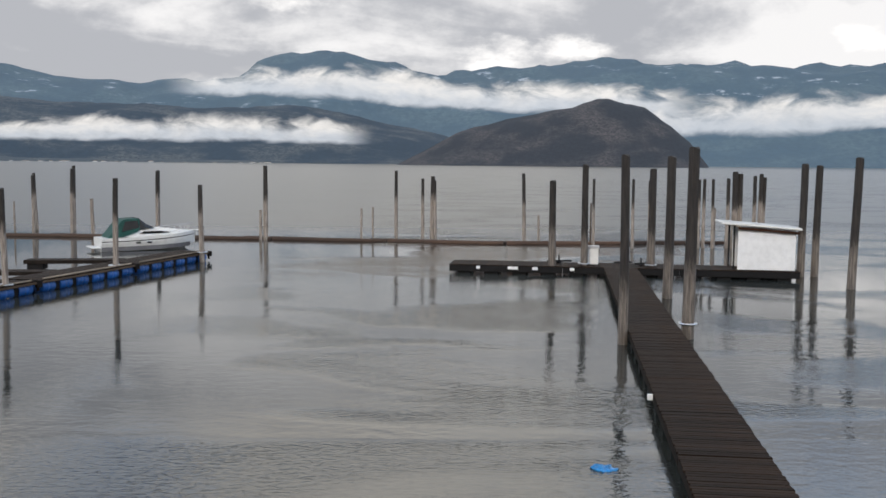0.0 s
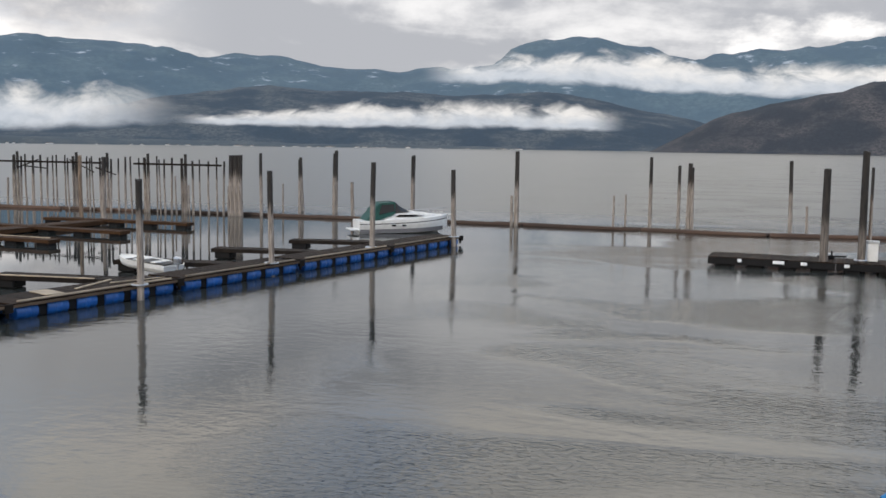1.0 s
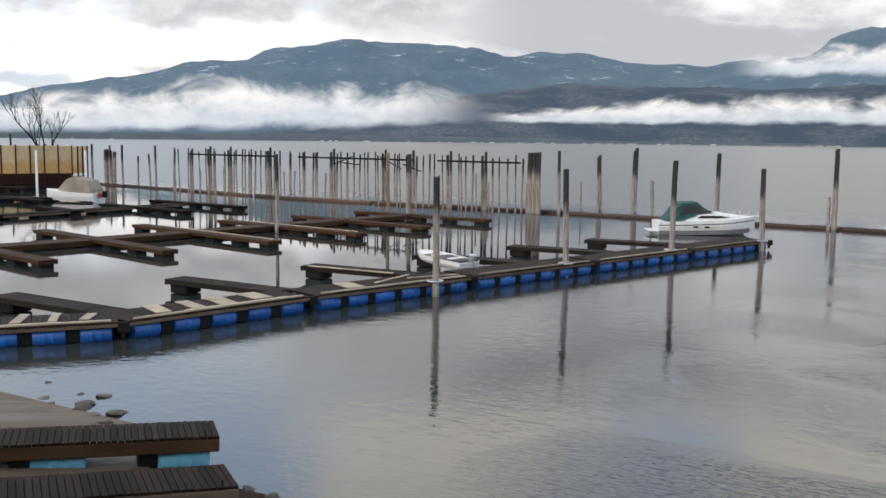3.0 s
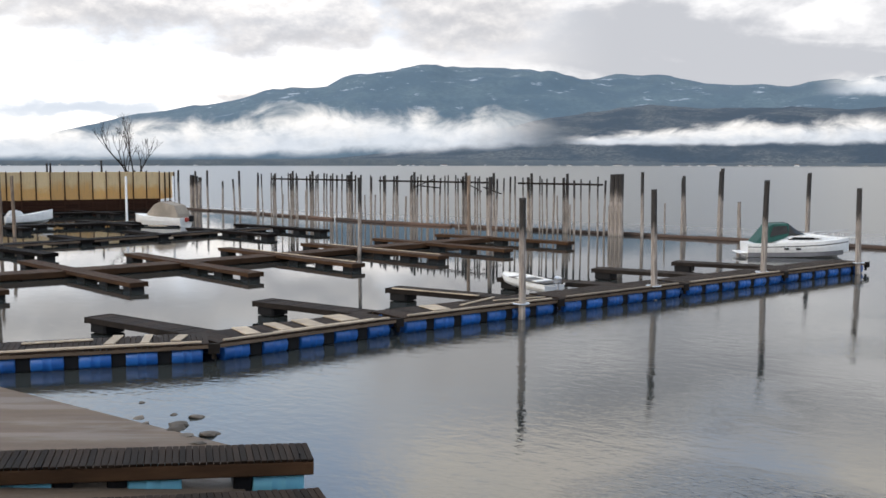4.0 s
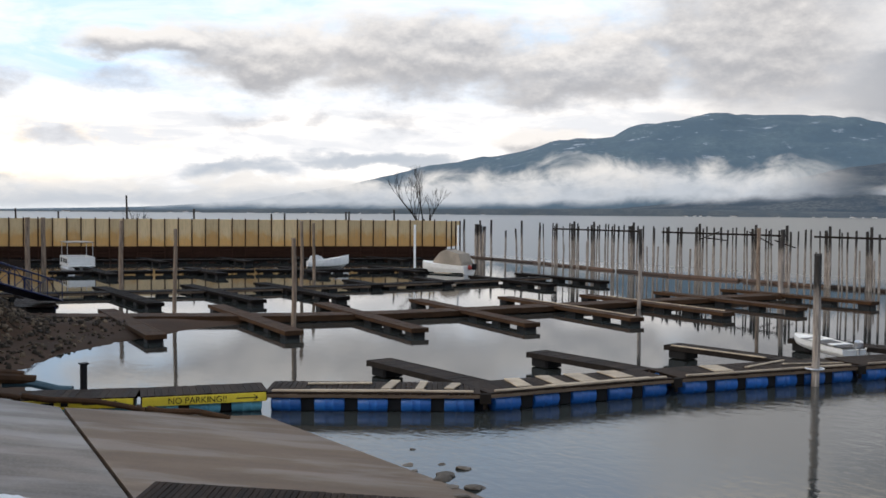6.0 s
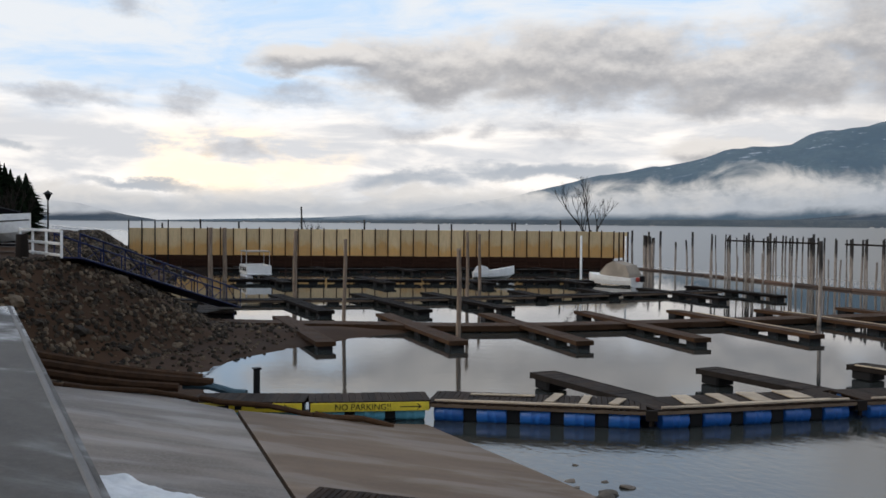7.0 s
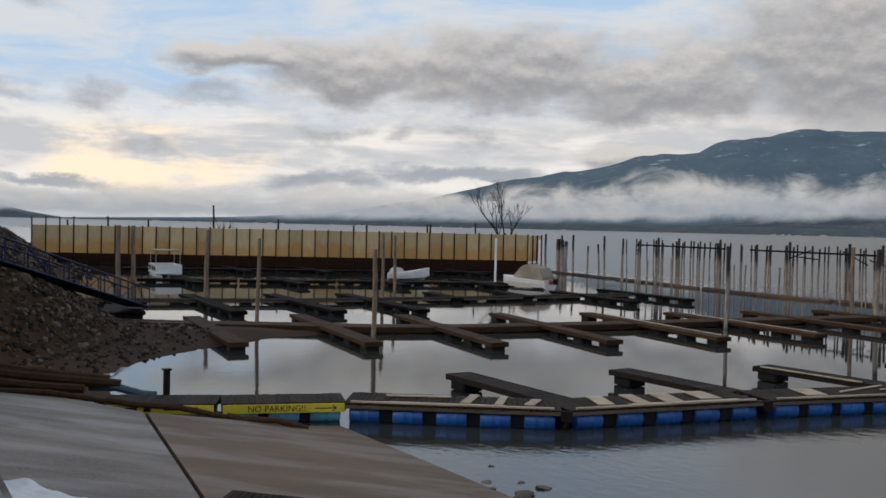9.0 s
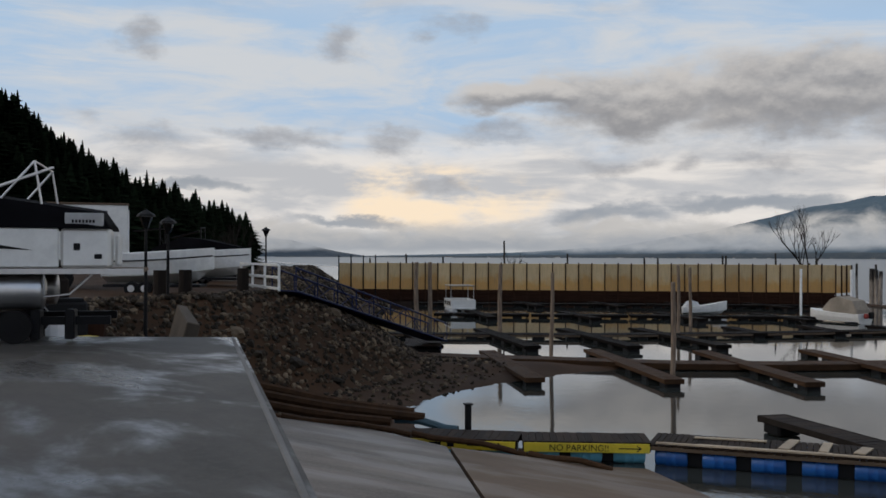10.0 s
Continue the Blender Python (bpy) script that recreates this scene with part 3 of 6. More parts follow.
def ridge(name, mat, dist, points, depth, rough, label, base=-4.0, steps=260):
    """A range of hills: skyline of angle against bearing, falling forward to the shore and back behind."""
    bm = B()
    azs = [p[0] for p in points]
    els = [p[1] for p in points]
    rows = []
    for i in range(steps + 1):
        az = azs[0] + (azs[-1] - azs[0]) * i / steps
        el = float(np.interp(az, azs, els))
        row = []
        for k in range(15):
            f = k / 12.0
            d = dist + depth * (f - 1.0)
            crest = dist * math.tan(radians(el))
            s = math.sin(min(f, 1.0) * math.pi / 2) ** 1.15 if f <= 1 else 1 - (f - 1) * 2.5
            h = base + (crest - base) * max(s, 0.0)
            x, y = d * math.sin(radians(az)), d * math.cos(radians(az))
            h += rough * max(crest, 0) * s * noise.fractal((x / 260, y / 260, dist * 0.01), 0.9, 2.1, 5) * (1.0 if 0 < f < 1 else 0.35)
            row.append(bm.verts.new((x, y, h)))
        rows.append(row)
    for a, b in zip(rows, rows[1:]):
        for k in range(14):
            bm.faces.new((a[k], b[k], b[k + 1], a[k + 1]))
    return solid(name, bm, mat, label=label, category="mountain", kind="structure", smooth=True)


ridge("mountain_range", FAR, 4500, [(-88, -0.1), (-80, -0.02), (-70, 0.22), (-64, 0.6), (-58, 1.6), (-55, 2.4), (-49, 3.4), (-46, 3.9), (-41, 5.0), (-37, 5.45), (-33, 5.35), (-28, 4.8), (-22, 4.5), (-17, 4.1), (-11.5, 4.6), (-10.5, 5.5), (-9, 5.9), (-6, 6.05), (-3, 5.5), (0, 4.9), (5, 5.55), (9, 5.85), (16, 5.4), (25, 5.1), (40, 4.5)], 1700, 0.10, "wooded mountain range with patches of snow, tinted blue for haze")
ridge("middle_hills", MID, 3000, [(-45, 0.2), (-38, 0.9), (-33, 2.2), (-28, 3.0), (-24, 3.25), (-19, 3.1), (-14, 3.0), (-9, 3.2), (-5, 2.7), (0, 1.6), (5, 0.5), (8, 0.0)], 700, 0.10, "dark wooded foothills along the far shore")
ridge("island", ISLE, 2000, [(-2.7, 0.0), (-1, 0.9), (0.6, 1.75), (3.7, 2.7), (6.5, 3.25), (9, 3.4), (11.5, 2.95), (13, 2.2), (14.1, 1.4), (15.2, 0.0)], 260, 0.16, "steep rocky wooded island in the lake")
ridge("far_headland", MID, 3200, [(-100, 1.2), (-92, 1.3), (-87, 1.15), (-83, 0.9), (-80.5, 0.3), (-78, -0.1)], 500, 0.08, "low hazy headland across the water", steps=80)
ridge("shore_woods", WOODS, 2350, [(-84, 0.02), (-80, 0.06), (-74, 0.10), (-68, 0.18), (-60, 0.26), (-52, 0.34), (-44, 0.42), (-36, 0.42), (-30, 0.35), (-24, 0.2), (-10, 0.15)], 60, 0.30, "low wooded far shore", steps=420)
ridge("hillside", HILL, 200, [(-150, 13.5), (-125, 13.5), (-108, 11.4), (-99, 9.0), (-95.9, 6.9), (-93, 5.1), (-90, 4.0), (-87, 3.1), (-85.8, 2.4), (-84.8, 0.6), (-84.2, -1.2)], 120, 0.03, "dark wooded hillside above the yard", base=3.0, steps=60)


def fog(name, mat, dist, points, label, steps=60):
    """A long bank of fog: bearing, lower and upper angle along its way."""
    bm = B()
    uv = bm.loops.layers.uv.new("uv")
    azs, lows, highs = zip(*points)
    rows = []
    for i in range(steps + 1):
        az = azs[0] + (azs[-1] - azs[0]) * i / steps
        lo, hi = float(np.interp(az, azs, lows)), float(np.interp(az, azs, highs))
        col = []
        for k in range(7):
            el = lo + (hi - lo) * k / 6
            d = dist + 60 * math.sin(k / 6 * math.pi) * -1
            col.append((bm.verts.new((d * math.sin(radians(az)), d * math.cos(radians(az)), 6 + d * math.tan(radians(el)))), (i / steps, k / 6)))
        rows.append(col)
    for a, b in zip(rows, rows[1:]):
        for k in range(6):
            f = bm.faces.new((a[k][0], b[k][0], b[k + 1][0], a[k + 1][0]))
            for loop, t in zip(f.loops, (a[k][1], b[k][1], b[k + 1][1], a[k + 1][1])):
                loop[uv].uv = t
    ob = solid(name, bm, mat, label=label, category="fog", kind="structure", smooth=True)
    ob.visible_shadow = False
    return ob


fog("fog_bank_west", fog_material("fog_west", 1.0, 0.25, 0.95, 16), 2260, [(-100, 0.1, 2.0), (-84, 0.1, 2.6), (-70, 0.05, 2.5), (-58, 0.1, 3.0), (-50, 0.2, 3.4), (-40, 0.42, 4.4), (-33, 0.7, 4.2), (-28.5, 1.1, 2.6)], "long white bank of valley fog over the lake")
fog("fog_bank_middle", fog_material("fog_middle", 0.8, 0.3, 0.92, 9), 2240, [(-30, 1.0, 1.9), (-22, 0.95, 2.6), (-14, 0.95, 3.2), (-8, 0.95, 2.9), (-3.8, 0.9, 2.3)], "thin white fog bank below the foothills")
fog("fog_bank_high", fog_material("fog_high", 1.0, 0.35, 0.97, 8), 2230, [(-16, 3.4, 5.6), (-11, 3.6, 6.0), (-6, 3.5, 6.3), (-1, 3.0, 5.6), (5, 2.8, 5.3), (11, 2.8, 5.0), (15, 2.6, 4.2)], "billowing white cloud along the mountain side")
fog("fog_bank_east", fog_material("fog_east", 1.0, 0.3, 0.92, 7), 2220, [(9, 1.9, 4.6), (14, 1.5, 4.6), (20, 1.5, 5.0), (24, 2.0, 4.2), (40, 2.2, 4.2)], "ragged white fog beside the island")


# ---- piles ----
def pile_mesh(top, r, lean=0.0, seg=9, foot=-1.2):
    """One timber pile standing in the lake bed, a little crooked and tapered, with an uneven sawn head."""
    bm = B()
    rings = []
    for k in range(6):
        f = k / 5
        z = foot + (top - foot) * f
        rr = r * (1.08 - 0.16 * f)
        ox, oy = lean * f * (top - foot), 0.04 * math.sin(f * 5 + r * 90)
        rings.append([(ox + rr * (1 + 0.06 * math.sin(3 * a + k)) * math.cos(a), oy + rr * math.sin(a), z + (0.05 * math.sin(a * 2) if k == 5 else 0)) for a in [2 * math.pi * i / seg for i in range(seg)]])
    return loft(bm, rings)


def pile(x, y, top, width, lean=0.0, turn=0.0, label="tall timber mooring pile, pale below a dark top", group="mooring piles", seg=9, mat=None):
    return solid("piling", pile_mesh(top, width / 2, lean, seg), mat or PILE, pose(x, y, 0, 0, 0, turn), label, "piling", group)


for x, y, top, width, lean in [(10.0, 31.5, 6.7, 0.42, 0.006), (7.5, 30.3, 6.4, 0.32, -0.006), (11.65, 41.9, 6.46, 0.44, 0.006), (12.8, 51.0, 5.84, 0.42, 0.002),
                               (9.15, 51.25, 6.05, 0.38, 0), (7.35, 51.1, 5.14, 0.40, 0), (21.1, 51.1, 6.19, 0.42, 0.004), (21.9, 51.2, 6.11, 0.40, 0.01), (21.7, 45.8, 6.52, 0.42, 0.02),
                               (-15.75, 48.1, 5.11, 0.29, 0.02), (-13.1, 55.8, 4.61, 0.30, -0.012), (-19.55, 31.7, 4.62, 0.27, 0.01), (-17.75, 39.8, 4.8, 0.27, -0.01),
                               (-43.85, 24.3, 4.6, 0.25, 0.004), (-41.8, 47.7, 5.0, 0.24, 0), (-71.3, 25.0, 5.15, 0.33, 0), (-52.6, 21.6, 4.9, 0.22, 0), (-64.6, 36.2, 5.2, 0.25, 0),
                               (-74.75, 43.0, 4.9, 0.28, 0), (-95.6, 24.6, 5.15, 0.45, 0.01), (-95.3, 25.9, 5.15, 0.42, 0.03), (-41.5, 62.4, 4.9, 0.34, 0.01), (-44.6, 64.1, 4.95, 0.3, 0)]:
    if x > 5:
        pile(x, y, top, width, lean, label="thick old mooring pile, blackened over most of its height", mat=OLD_PILE)
    elif x < -43 or y < 25:
        pile(x, y, top, width, lean, label="slim brown timber pile among the inner docks", mat=BROWN_PILE)
    else:
        pile(x, y, top, width, lean)

# piles along the log boom
for x, y, top, width, lean in [(-12.4, 73.0, 5.69, 0.36, 0), (-12.75, 72.8, 2.3, 0.24, 0), (-2.3, 72.9, 5.41, 0.28, 0), (-0.25, 73.1, 4.82, 0.26, 0), (0.45, 73.2, 5.0, 0.36, 0.012), (0.75, 73.0, 4.7, 0.24, -0.01),
                               (-5.0, 72.9, 2.5, 0.18, 0.01), (-4.1, 73.0, 2.6, 0.16, 0), (7.6, 72.4, 5.29, 0.30, -0.02), (8.7, 72.4, 2.1, 0.2, -0.01), (-33.3, 80.7, 4.86, 0.30, -0.03), (-30.3, 81.1, 5.51, 0.34, 0.01),
                               (-22.6, 79.4, 5.2, 0.33, 0.01), (-34.2, 73.9, 5.23, 0.28, 0), (-32.1, 77.1, 4.72, 0.24, 0), (-28.3, 75.3, 5.32, 0.30, 0.02), (-21.5, 75.3, 5.15, 0.28, 0.015),
                               (-35.1, 76.0, 2.6, 0.2, -0.01), (-33.8, 77.5, 2.6, 0.16, 0), (-27.0, 76.5, 2.9, 0.3, -0.02),
                               (12.2, 68.0, 5.0, 0.22, 0), (15.1, 68.3, 5.0, 0.24, 0), (16.3, 68.4, 4.9, 0.2, 0), (20.0, 68.8, 5.0, 0.26, 0), (20.4, 68.9, 5.05, 0.26, 0), (21.1, 68.9, 5.05, 0.24, -0.01),
                               (21.3, 69.5, 2.9, 0.26, 0.01), (22.2, 69.1, 5.1, 0.3, 0), (22.7, 69.1, 5.6, 0.46, 0), (23.1, 69.2, 5.45, 0.42, 0.0), (24.2, 69.3, 5.3, 0.3, 0), (24.55, 69.3, 5.45, 0.34, 0.02), (24.8, 69.5, 5.2, 0.32, 0.03)]:
    pile(x, y, top, width, lean, label="slim timber pile beside the log boom", group="log boom piles", seg=7)

# the row of breakwater piles, with two rails nailed along it
rng = random.Random(5)
WALL_A, WALL_B = (-84.0, 77.8), (-36.6, 73.2)
k = 0.0
while k < 1.0:
    gap = rng.random() < 0.07
    x, y = lerp(WALL_A, WALL_B, k)
    if not gap:
        short = rng.random() < 0.10
        pile(x, y + rng.uniform(-0.35, 0.35), rng.uniform(2.4, 3.4) if short else 4.62 + rng.uniform(-0.12, 0.25), rng.uniform(0.14, 0.22), rng.uniform(-0.025, 0.025),
             label="slim weathered pile in the breakwater row", group="breakwater piles", seg=6)
    k += rng.uniform(0.35, 0.85) / 47.6
for kk in (0.13, 0.2, 0.33, 0.52, 0.66, 0.73, 0.82, 0.9):
    for d in (-0.2, 0.15):
        x, y = lerp(WALL_A, WALL_B, kk)
        pile(x + d, y + 0.3, 4.9 + d, 0.26, 0.0, label="thick dark pile in the breakwater row", group="breakwater piles", seg=7)
for d in (-0.35, 0.0, 0.35):
    pile(-36.2 + d, 73.3 + 0.2 * d, 5.05 + 0.05 * d, 0.46, 0.0, label="thick timber pile of the end cluster", group="end pile cluster")
for a, b in ((0.07, 0.36), (0.43, 0.60), (0.60, 0.74), (0.80, 0.985)):
    p, q = lerp(WALL_A, WALL_B, a), lerp(WALL_A, WALL_B, b)
    bm = box(B(), 0, -0.28, 4.2, math.dist(p, q), 0.06, 0.17)
    solid("breakwater_rail", bm, BARK, pose(*lerp(p, q, 0.5), 0, 0, 0, heading(p, q)), "long dark rail nailed along the breakwater piles", "rail", "breakwater rails")
# broken braces in the row
for x, y, z, l, tilt in ((-57.5, 75.0, 4.0, 2.6, 18), (-56.6, 75.0, 3.7, 2.2, -4), (-51.5, 74.4, 3.9, 2.8, -22), (-49.0, 74.2, 3.5, 2.2, -15)):
    bm = rod(B(), (-l / 2, -0.1, 0), (l / 2, -0.1, 0), 0.06, 0.05, 6)
    solid("broken_brace", bm, BARK, pose(x, y, z, 0, -tilt, -5.5), "broken slanting timber brace on the breakwater piles", "timber", "broken braces")
for x, y, top, width, lean in [(-103, 82, 5.0, 0.3, 0), (-99, 81.5, 4.9, 0.28, 0), (-96.4, 81.2, 5.0, 0.3, 0), (-93.5, 81, 3.7, 0.26, 0.04), (-90.0, 80, 4.0, 0.24, -0.07), (-89.2, 80, 5.0, 0.28, 0), (-101, 83, 4.3, 0.4, 0), (-108, 80, 5.6, 0.3, 0), (-113, 70, 5.9, 0.26, 0.03), (-116, 62, 5.6, 0.25, 0)]:
    pile(x, y, top, width, lean, label="lone timber pile off the breakwater", group="outer piles", seg=7)


# ---- log boom ----
BOOM = [(-112, 83.0), (-86, 79.0), (-62, 74.6), (-37, 74.6), (-12, 73.0), (6, 70.7), (25, 73.2)]
for p, q in zip(BOOM, BOOM[1:]):
    n = max(1, round(math.dist(p, q) / 8.5))
    for i in range(n):
        for side, r in ((0.0, 0.20), (0.52, 0.16), (1.0, 0.13)):
            if side and rng.random() < 0.2 + side * 0.25:
                continue
            a, b = lerp(p, q, (i + 0.0 + rng.uniform(0, 0.03) - side * 0.3) / n), lerp(p, q, (i + 0.99 + rng.uniform(-0.04, 0.02) - side * 0.3) / n)
            l = math.dist(a, b)
            rings = [[(-l / 2 + l * f, r * (1.1 - 0.25 * f) * math.cos(t) + 0.06 * math.sin(f * 6), r * (1.1 - 0.25 * f) * math.sin(t)) for t in [2 * math.pi * j / 8 for j in range(8)]] for f in (0, 0.01, 0.33, 0.66, 0.99, 1)]
            m = pose(*lerp(a, b, 0.5), 0.06, 0, 0, heading(a, b) + rng.uniform(-1, 1)) @ Matrix.Translation((0, side, 0))
            solid("boom_log", loft(B(), rings), LOG, m, "long floating log of the boom, brown and weathered", "log", "log boom")


# ---- docks ----
def drum_mesh():
    """A plastic drum lying on its side, with rims and two hoops."""
    prof = [(-0.45, 0.02), (-0.45, 0.25), (-0.42, 0.29), (-0.16, 0.285), (-0.14, 0.30), (-0.10, 0.30), (-0.08, 0.285), (0.08, 0.285), (0.10, 0.30), (0.14, 0.30), (0.16, 0.285), (0.42, 0.29), (0.45, 0.25), (0.45, 0.02)]
    return loft(B(), [[(x, r * math.cos(t), r * math.sin(t)) for t in [2 * math.pi * j / 12 for j in range(12)]] for x, r in prof])


DRUM = mesh_of(drum_mesh(), "drum", BLUE, True)
DRUM_CYAN = mesh_of(drum_mesh(), "float_drum", CYAN, True)
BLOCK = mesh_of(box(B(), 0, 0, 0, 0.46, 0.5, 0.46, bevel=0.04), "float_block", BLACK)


def deck_mesh(length, width, board, thick=0.04, gap=0.012, name="deck_boards", mat=None, rng=rng):
    """Cross boards of a deck, each a little off, in one mesh."""
    bm = B()
    n = int(length / board)
    step = length / n
    for i in range(n):
        w = width + rng.uniform(-0.03, 0.03)
        box(bm, (i + 0.5) * step, width / 2 + rng.uniform(-0.015, 0.015), rng.uniform(-0.006, 0.006), step - gap, w, thick)
    return mesh_of(bm, name, mat or DECK)


def dock(name, p, q, width, top, label, group, side=1, deck=None, beam=None, drums=None, blocks=0, board=0.16, beam_h=0.22, boards_apart=False, cap=False):
    """A floating dock section from p to q along its front edge; its deck lies to the left (side 1) or right of that line."""
    l = math.dist(p, q)
    t = thing(name, pose(*p, 0, 0, 0, heading(p, q)), label, "dock", group)
    y0 = 0.0 if side > 0 else -width
    if boards_apart:
        n = int(l / board)
        me = mesh_of(box(B(), 0, 0, 0, l / n - 0.014, width, 0.045, bevel=0.006), "plank", deck or DECK)
        for i in range(n):
            part("plank", me, None, t, at=pose((i + 0.5) * l / n, y0 + width / 2 + rng.uniform(-0.02, 0.02), top - 0.022 + rng.uniform(-0.004, 0.004), 0, 0, rng.uniform(-0.3, 0.3)))
    else:
        tagged(part("deck", deck_mesh(l, width, board, mat=deck), None, t, at=pose(0, y0, top - 0.02)), kind="stuff")
    for y in (y0 + 0.04, y0 + width - 0.04):
        part("side_beam", box(B(), l / 2, y, top - 0.045 - beam_h / 2, l - 0.02, 0.08, beam_h, bevel=0.012), beam or BEAM, t)
    if cap:
        part("kerb_rail", box(B(), l / 2, 0.12, top + 0.045, l * 0.93, 0.10, 0.06, bevel=0.01), RAIL, t, "pale bleached rail along the edge")
    for y in (y0 + width * 0.33, y0 + width * 0.67):
        part("joist", box(B(), l / 2, y, top - 0.14, l - 0.1, 0.06, 0.18), BARK, t)
    if drums:
        n = max(2, round(l / 1.33))
        for row in (y0 + 0.33, y0 + width - 0.33):
            for i in range(n):
                x = (i + 0.5) * l / n
                part("drum", DRUM if drums == "blue" else DRUM_CYAN, None, t, at=pose(x, row, top - 0.36, rng.uniform(0, 90)))
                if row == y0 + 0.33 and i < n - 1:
                    # a black block stands for the shade between neighbouring drums
                    part("float_block", BLOCK, None, t, "black block standing in for the shaded gap between drums", at=pose(x + l / n / 2, row + 0.06, top - 0.36))
    for i in range(blocks):
        x = (i + 0.5) * l / blocks
        part("float_block", BLOCK, None, t, at=pose(x, y0 + width / 2, top - 0.36) @ Matrix.Diagonal((1.8, width * 1.7, 0.9, 1)))
    return t


MAIN_A, MAIN_B = (-21.15, 26.3), (-12.9, 57.0)
MAIN_JOINTS = [(-26.4, 14.1), (-22.6, 19.25), MAIN_A] + [lerp(MAIN_A, MAIN_B, i / 4) for i in range(1, 5)]
for p, q in zip(MAIN_JOINTS, MAIN_JOINTS[1:]):
    p2, q2 = lerp(p, q, 0.02 if p != MAIN_JOINTS[0] else -0.035), lerp(p, q, 0.98)
    sect = dock("dock_section", p2, q2, 2.0, 0.58, "floating dock section of dark boards on blue plastic drums", "main dock sections", drums="blue", cap=True, boards_apart=True, beam_h=0.11)
    # added dark block in place of the shaded gap between two sections
    bm = rod(B(), (0, 0.1, 0.1), (0, 0.1, 0.56), 0.07, 0.06, 7)
    box(bm, 0, 0.05, 0.42, 0.34, 0.16, 0.3)
    part("hinge_post", bm, BARK, sect, "dark block standing in for the shaded gap at the joint", at=pose(math.dist(p2, q), 0, 0))


def finger(p, q, width, top, label, group, deck=None, beam=None, lip=None):
    """A narrow mooring finger from its tip p to its root q."""
    l = math.dist(p, q)
    t = thing("dock_finger", pose(*p, 0, 0, 0, heading(p, q)), label, "dock finger", group)
    tagged(part("deck", deck_mesh(l, width, 0.2, mat=deck), None, t, at=pose(0, -width / 2, top - 0.02)), kind="stuff")
    for y in (-width / 2 - 0.03, width / 2 + 0.03):
        part("side_beam", box(B(), l / 2, y, top - 0.09, l, 0.08, 0.2, bevel=0.012), beam or BROWN, t)
    part("end_beam", box(B(), -0.045, 0, top - 0.1, 0.09, width + 0.14, 0.22, bevel=0.012), beam or BROWN, t)
    if lip:
        part("edge_board", box(B(), l * 0.45, -width / 2, top + 0.03, l * 0.8, 0.09, 0.04), lip, t, "pale board along the edge")
    n = max(2, round(l / 2.4))
    for i in range(n):
        part("float_block", BLOCK, None, t, at=pose(0.5 + (l - 1.0) * i / (n - 1), 0, top - 0.34) @ Matrix.Diagonal((2.0, width * 1.8, 0.85, 1)))
    return t


for p, q, lip in (((-30.2, 20.5), (-24.4, 20.4), None), ((-28.5, 26.8), (-23.0, 26.8), None), ((-26.9, 33.0), (-21.5, 33.3), PALE), ((-25.2, 39.2), (-19.8, 39.7), None), ((-23.5, 45.5), (-18.1, 45.9), None), ((-21.6, 51.2), (-16.5, 51.8), None)):
    finger(p, q, 0.95, 0.55, "dark wet mooring finger behind the main dock", "main dock fingers", DECK, BARK, lip)

NORTH = [(-55.5, 11.8), (-52.7, 15.9), (-49.7, 21.0), (-46.6, 26.0), (-44.8, 31.4), (-43.5, 39.1), (-42.2, 49.3), (-40.5, 61.7)]
for p, q in zip(NORTH, NORTH[1:]):
    dock("brown_dock_section", p, q, 1.7, 0.36, "weathered brown timber dock section on dark floats", "middle dock sections", deck=BROWN, beam=BROWN, blocks=max(2, int(math.dist(p, q) / 2.2)), board=0.22, beam_h=0.26)
for p, q, lip in (((-42.8, 16.8), (-55.4, 18.7), None), ((-40.7, 22.6), (-54.6, 24.9), None), ((-38.3, 28.1), (-52.4, 30.8), None), ((-37.0, 34.2), (-51.4, 37.2), None), ((-35.8, 40.7), (-49.8, 43.3), PALE),
                  ((-34.8, 47.3), (-48.1, 49.2), PALE), ((-34.2, 53.6), (-47.1, 55.7), None), ((-33.8, 61.2), (-46.0, 61.9), None)):
    finger(p, q, 0.8, 0.40, "weathered brown mooring finger across the middle dock", "middle dock fingers", BROWN, BROWN, lip)

THIRD = [(-69.9, 13.9), (-68.0, 18.0), (-64.5, 29.3), (-62.9, 42.1), (-62.5, 59.6)]
for p, q in zip(THIRD, THIRD[1:]):
    dock("dark_dock_section", p, q, 1.7, 0.36, "dark timber dock section with a pale edge", "third dock sections", deck=TARRED, beam=BEAM, blocks=max(2, int(math.dist(p, q) / 2.2)), board=0.25, beam_h=0.14)
for y, x, l, back in ((16.9, -68.7, 9.6, 5.0), (22.6, -66.4, 9.0, 5.5), (28.7, -64.6, 8.6, 6), (34.3, -63.7, 8.6, 6), (42.1, -63.3, 0.4, 6), (48.8, -63.1, 0.4, 6), (54.1, -62.7, 6.4, 5), (60.3, -62.6, 6.1, 6)):
    finger((x + l, y - 0.3), (x - back, y + 1.0), 0.9, 0.39, "dark mooring finger across the third dock", "third dock fingers", TARRED, TARRED)
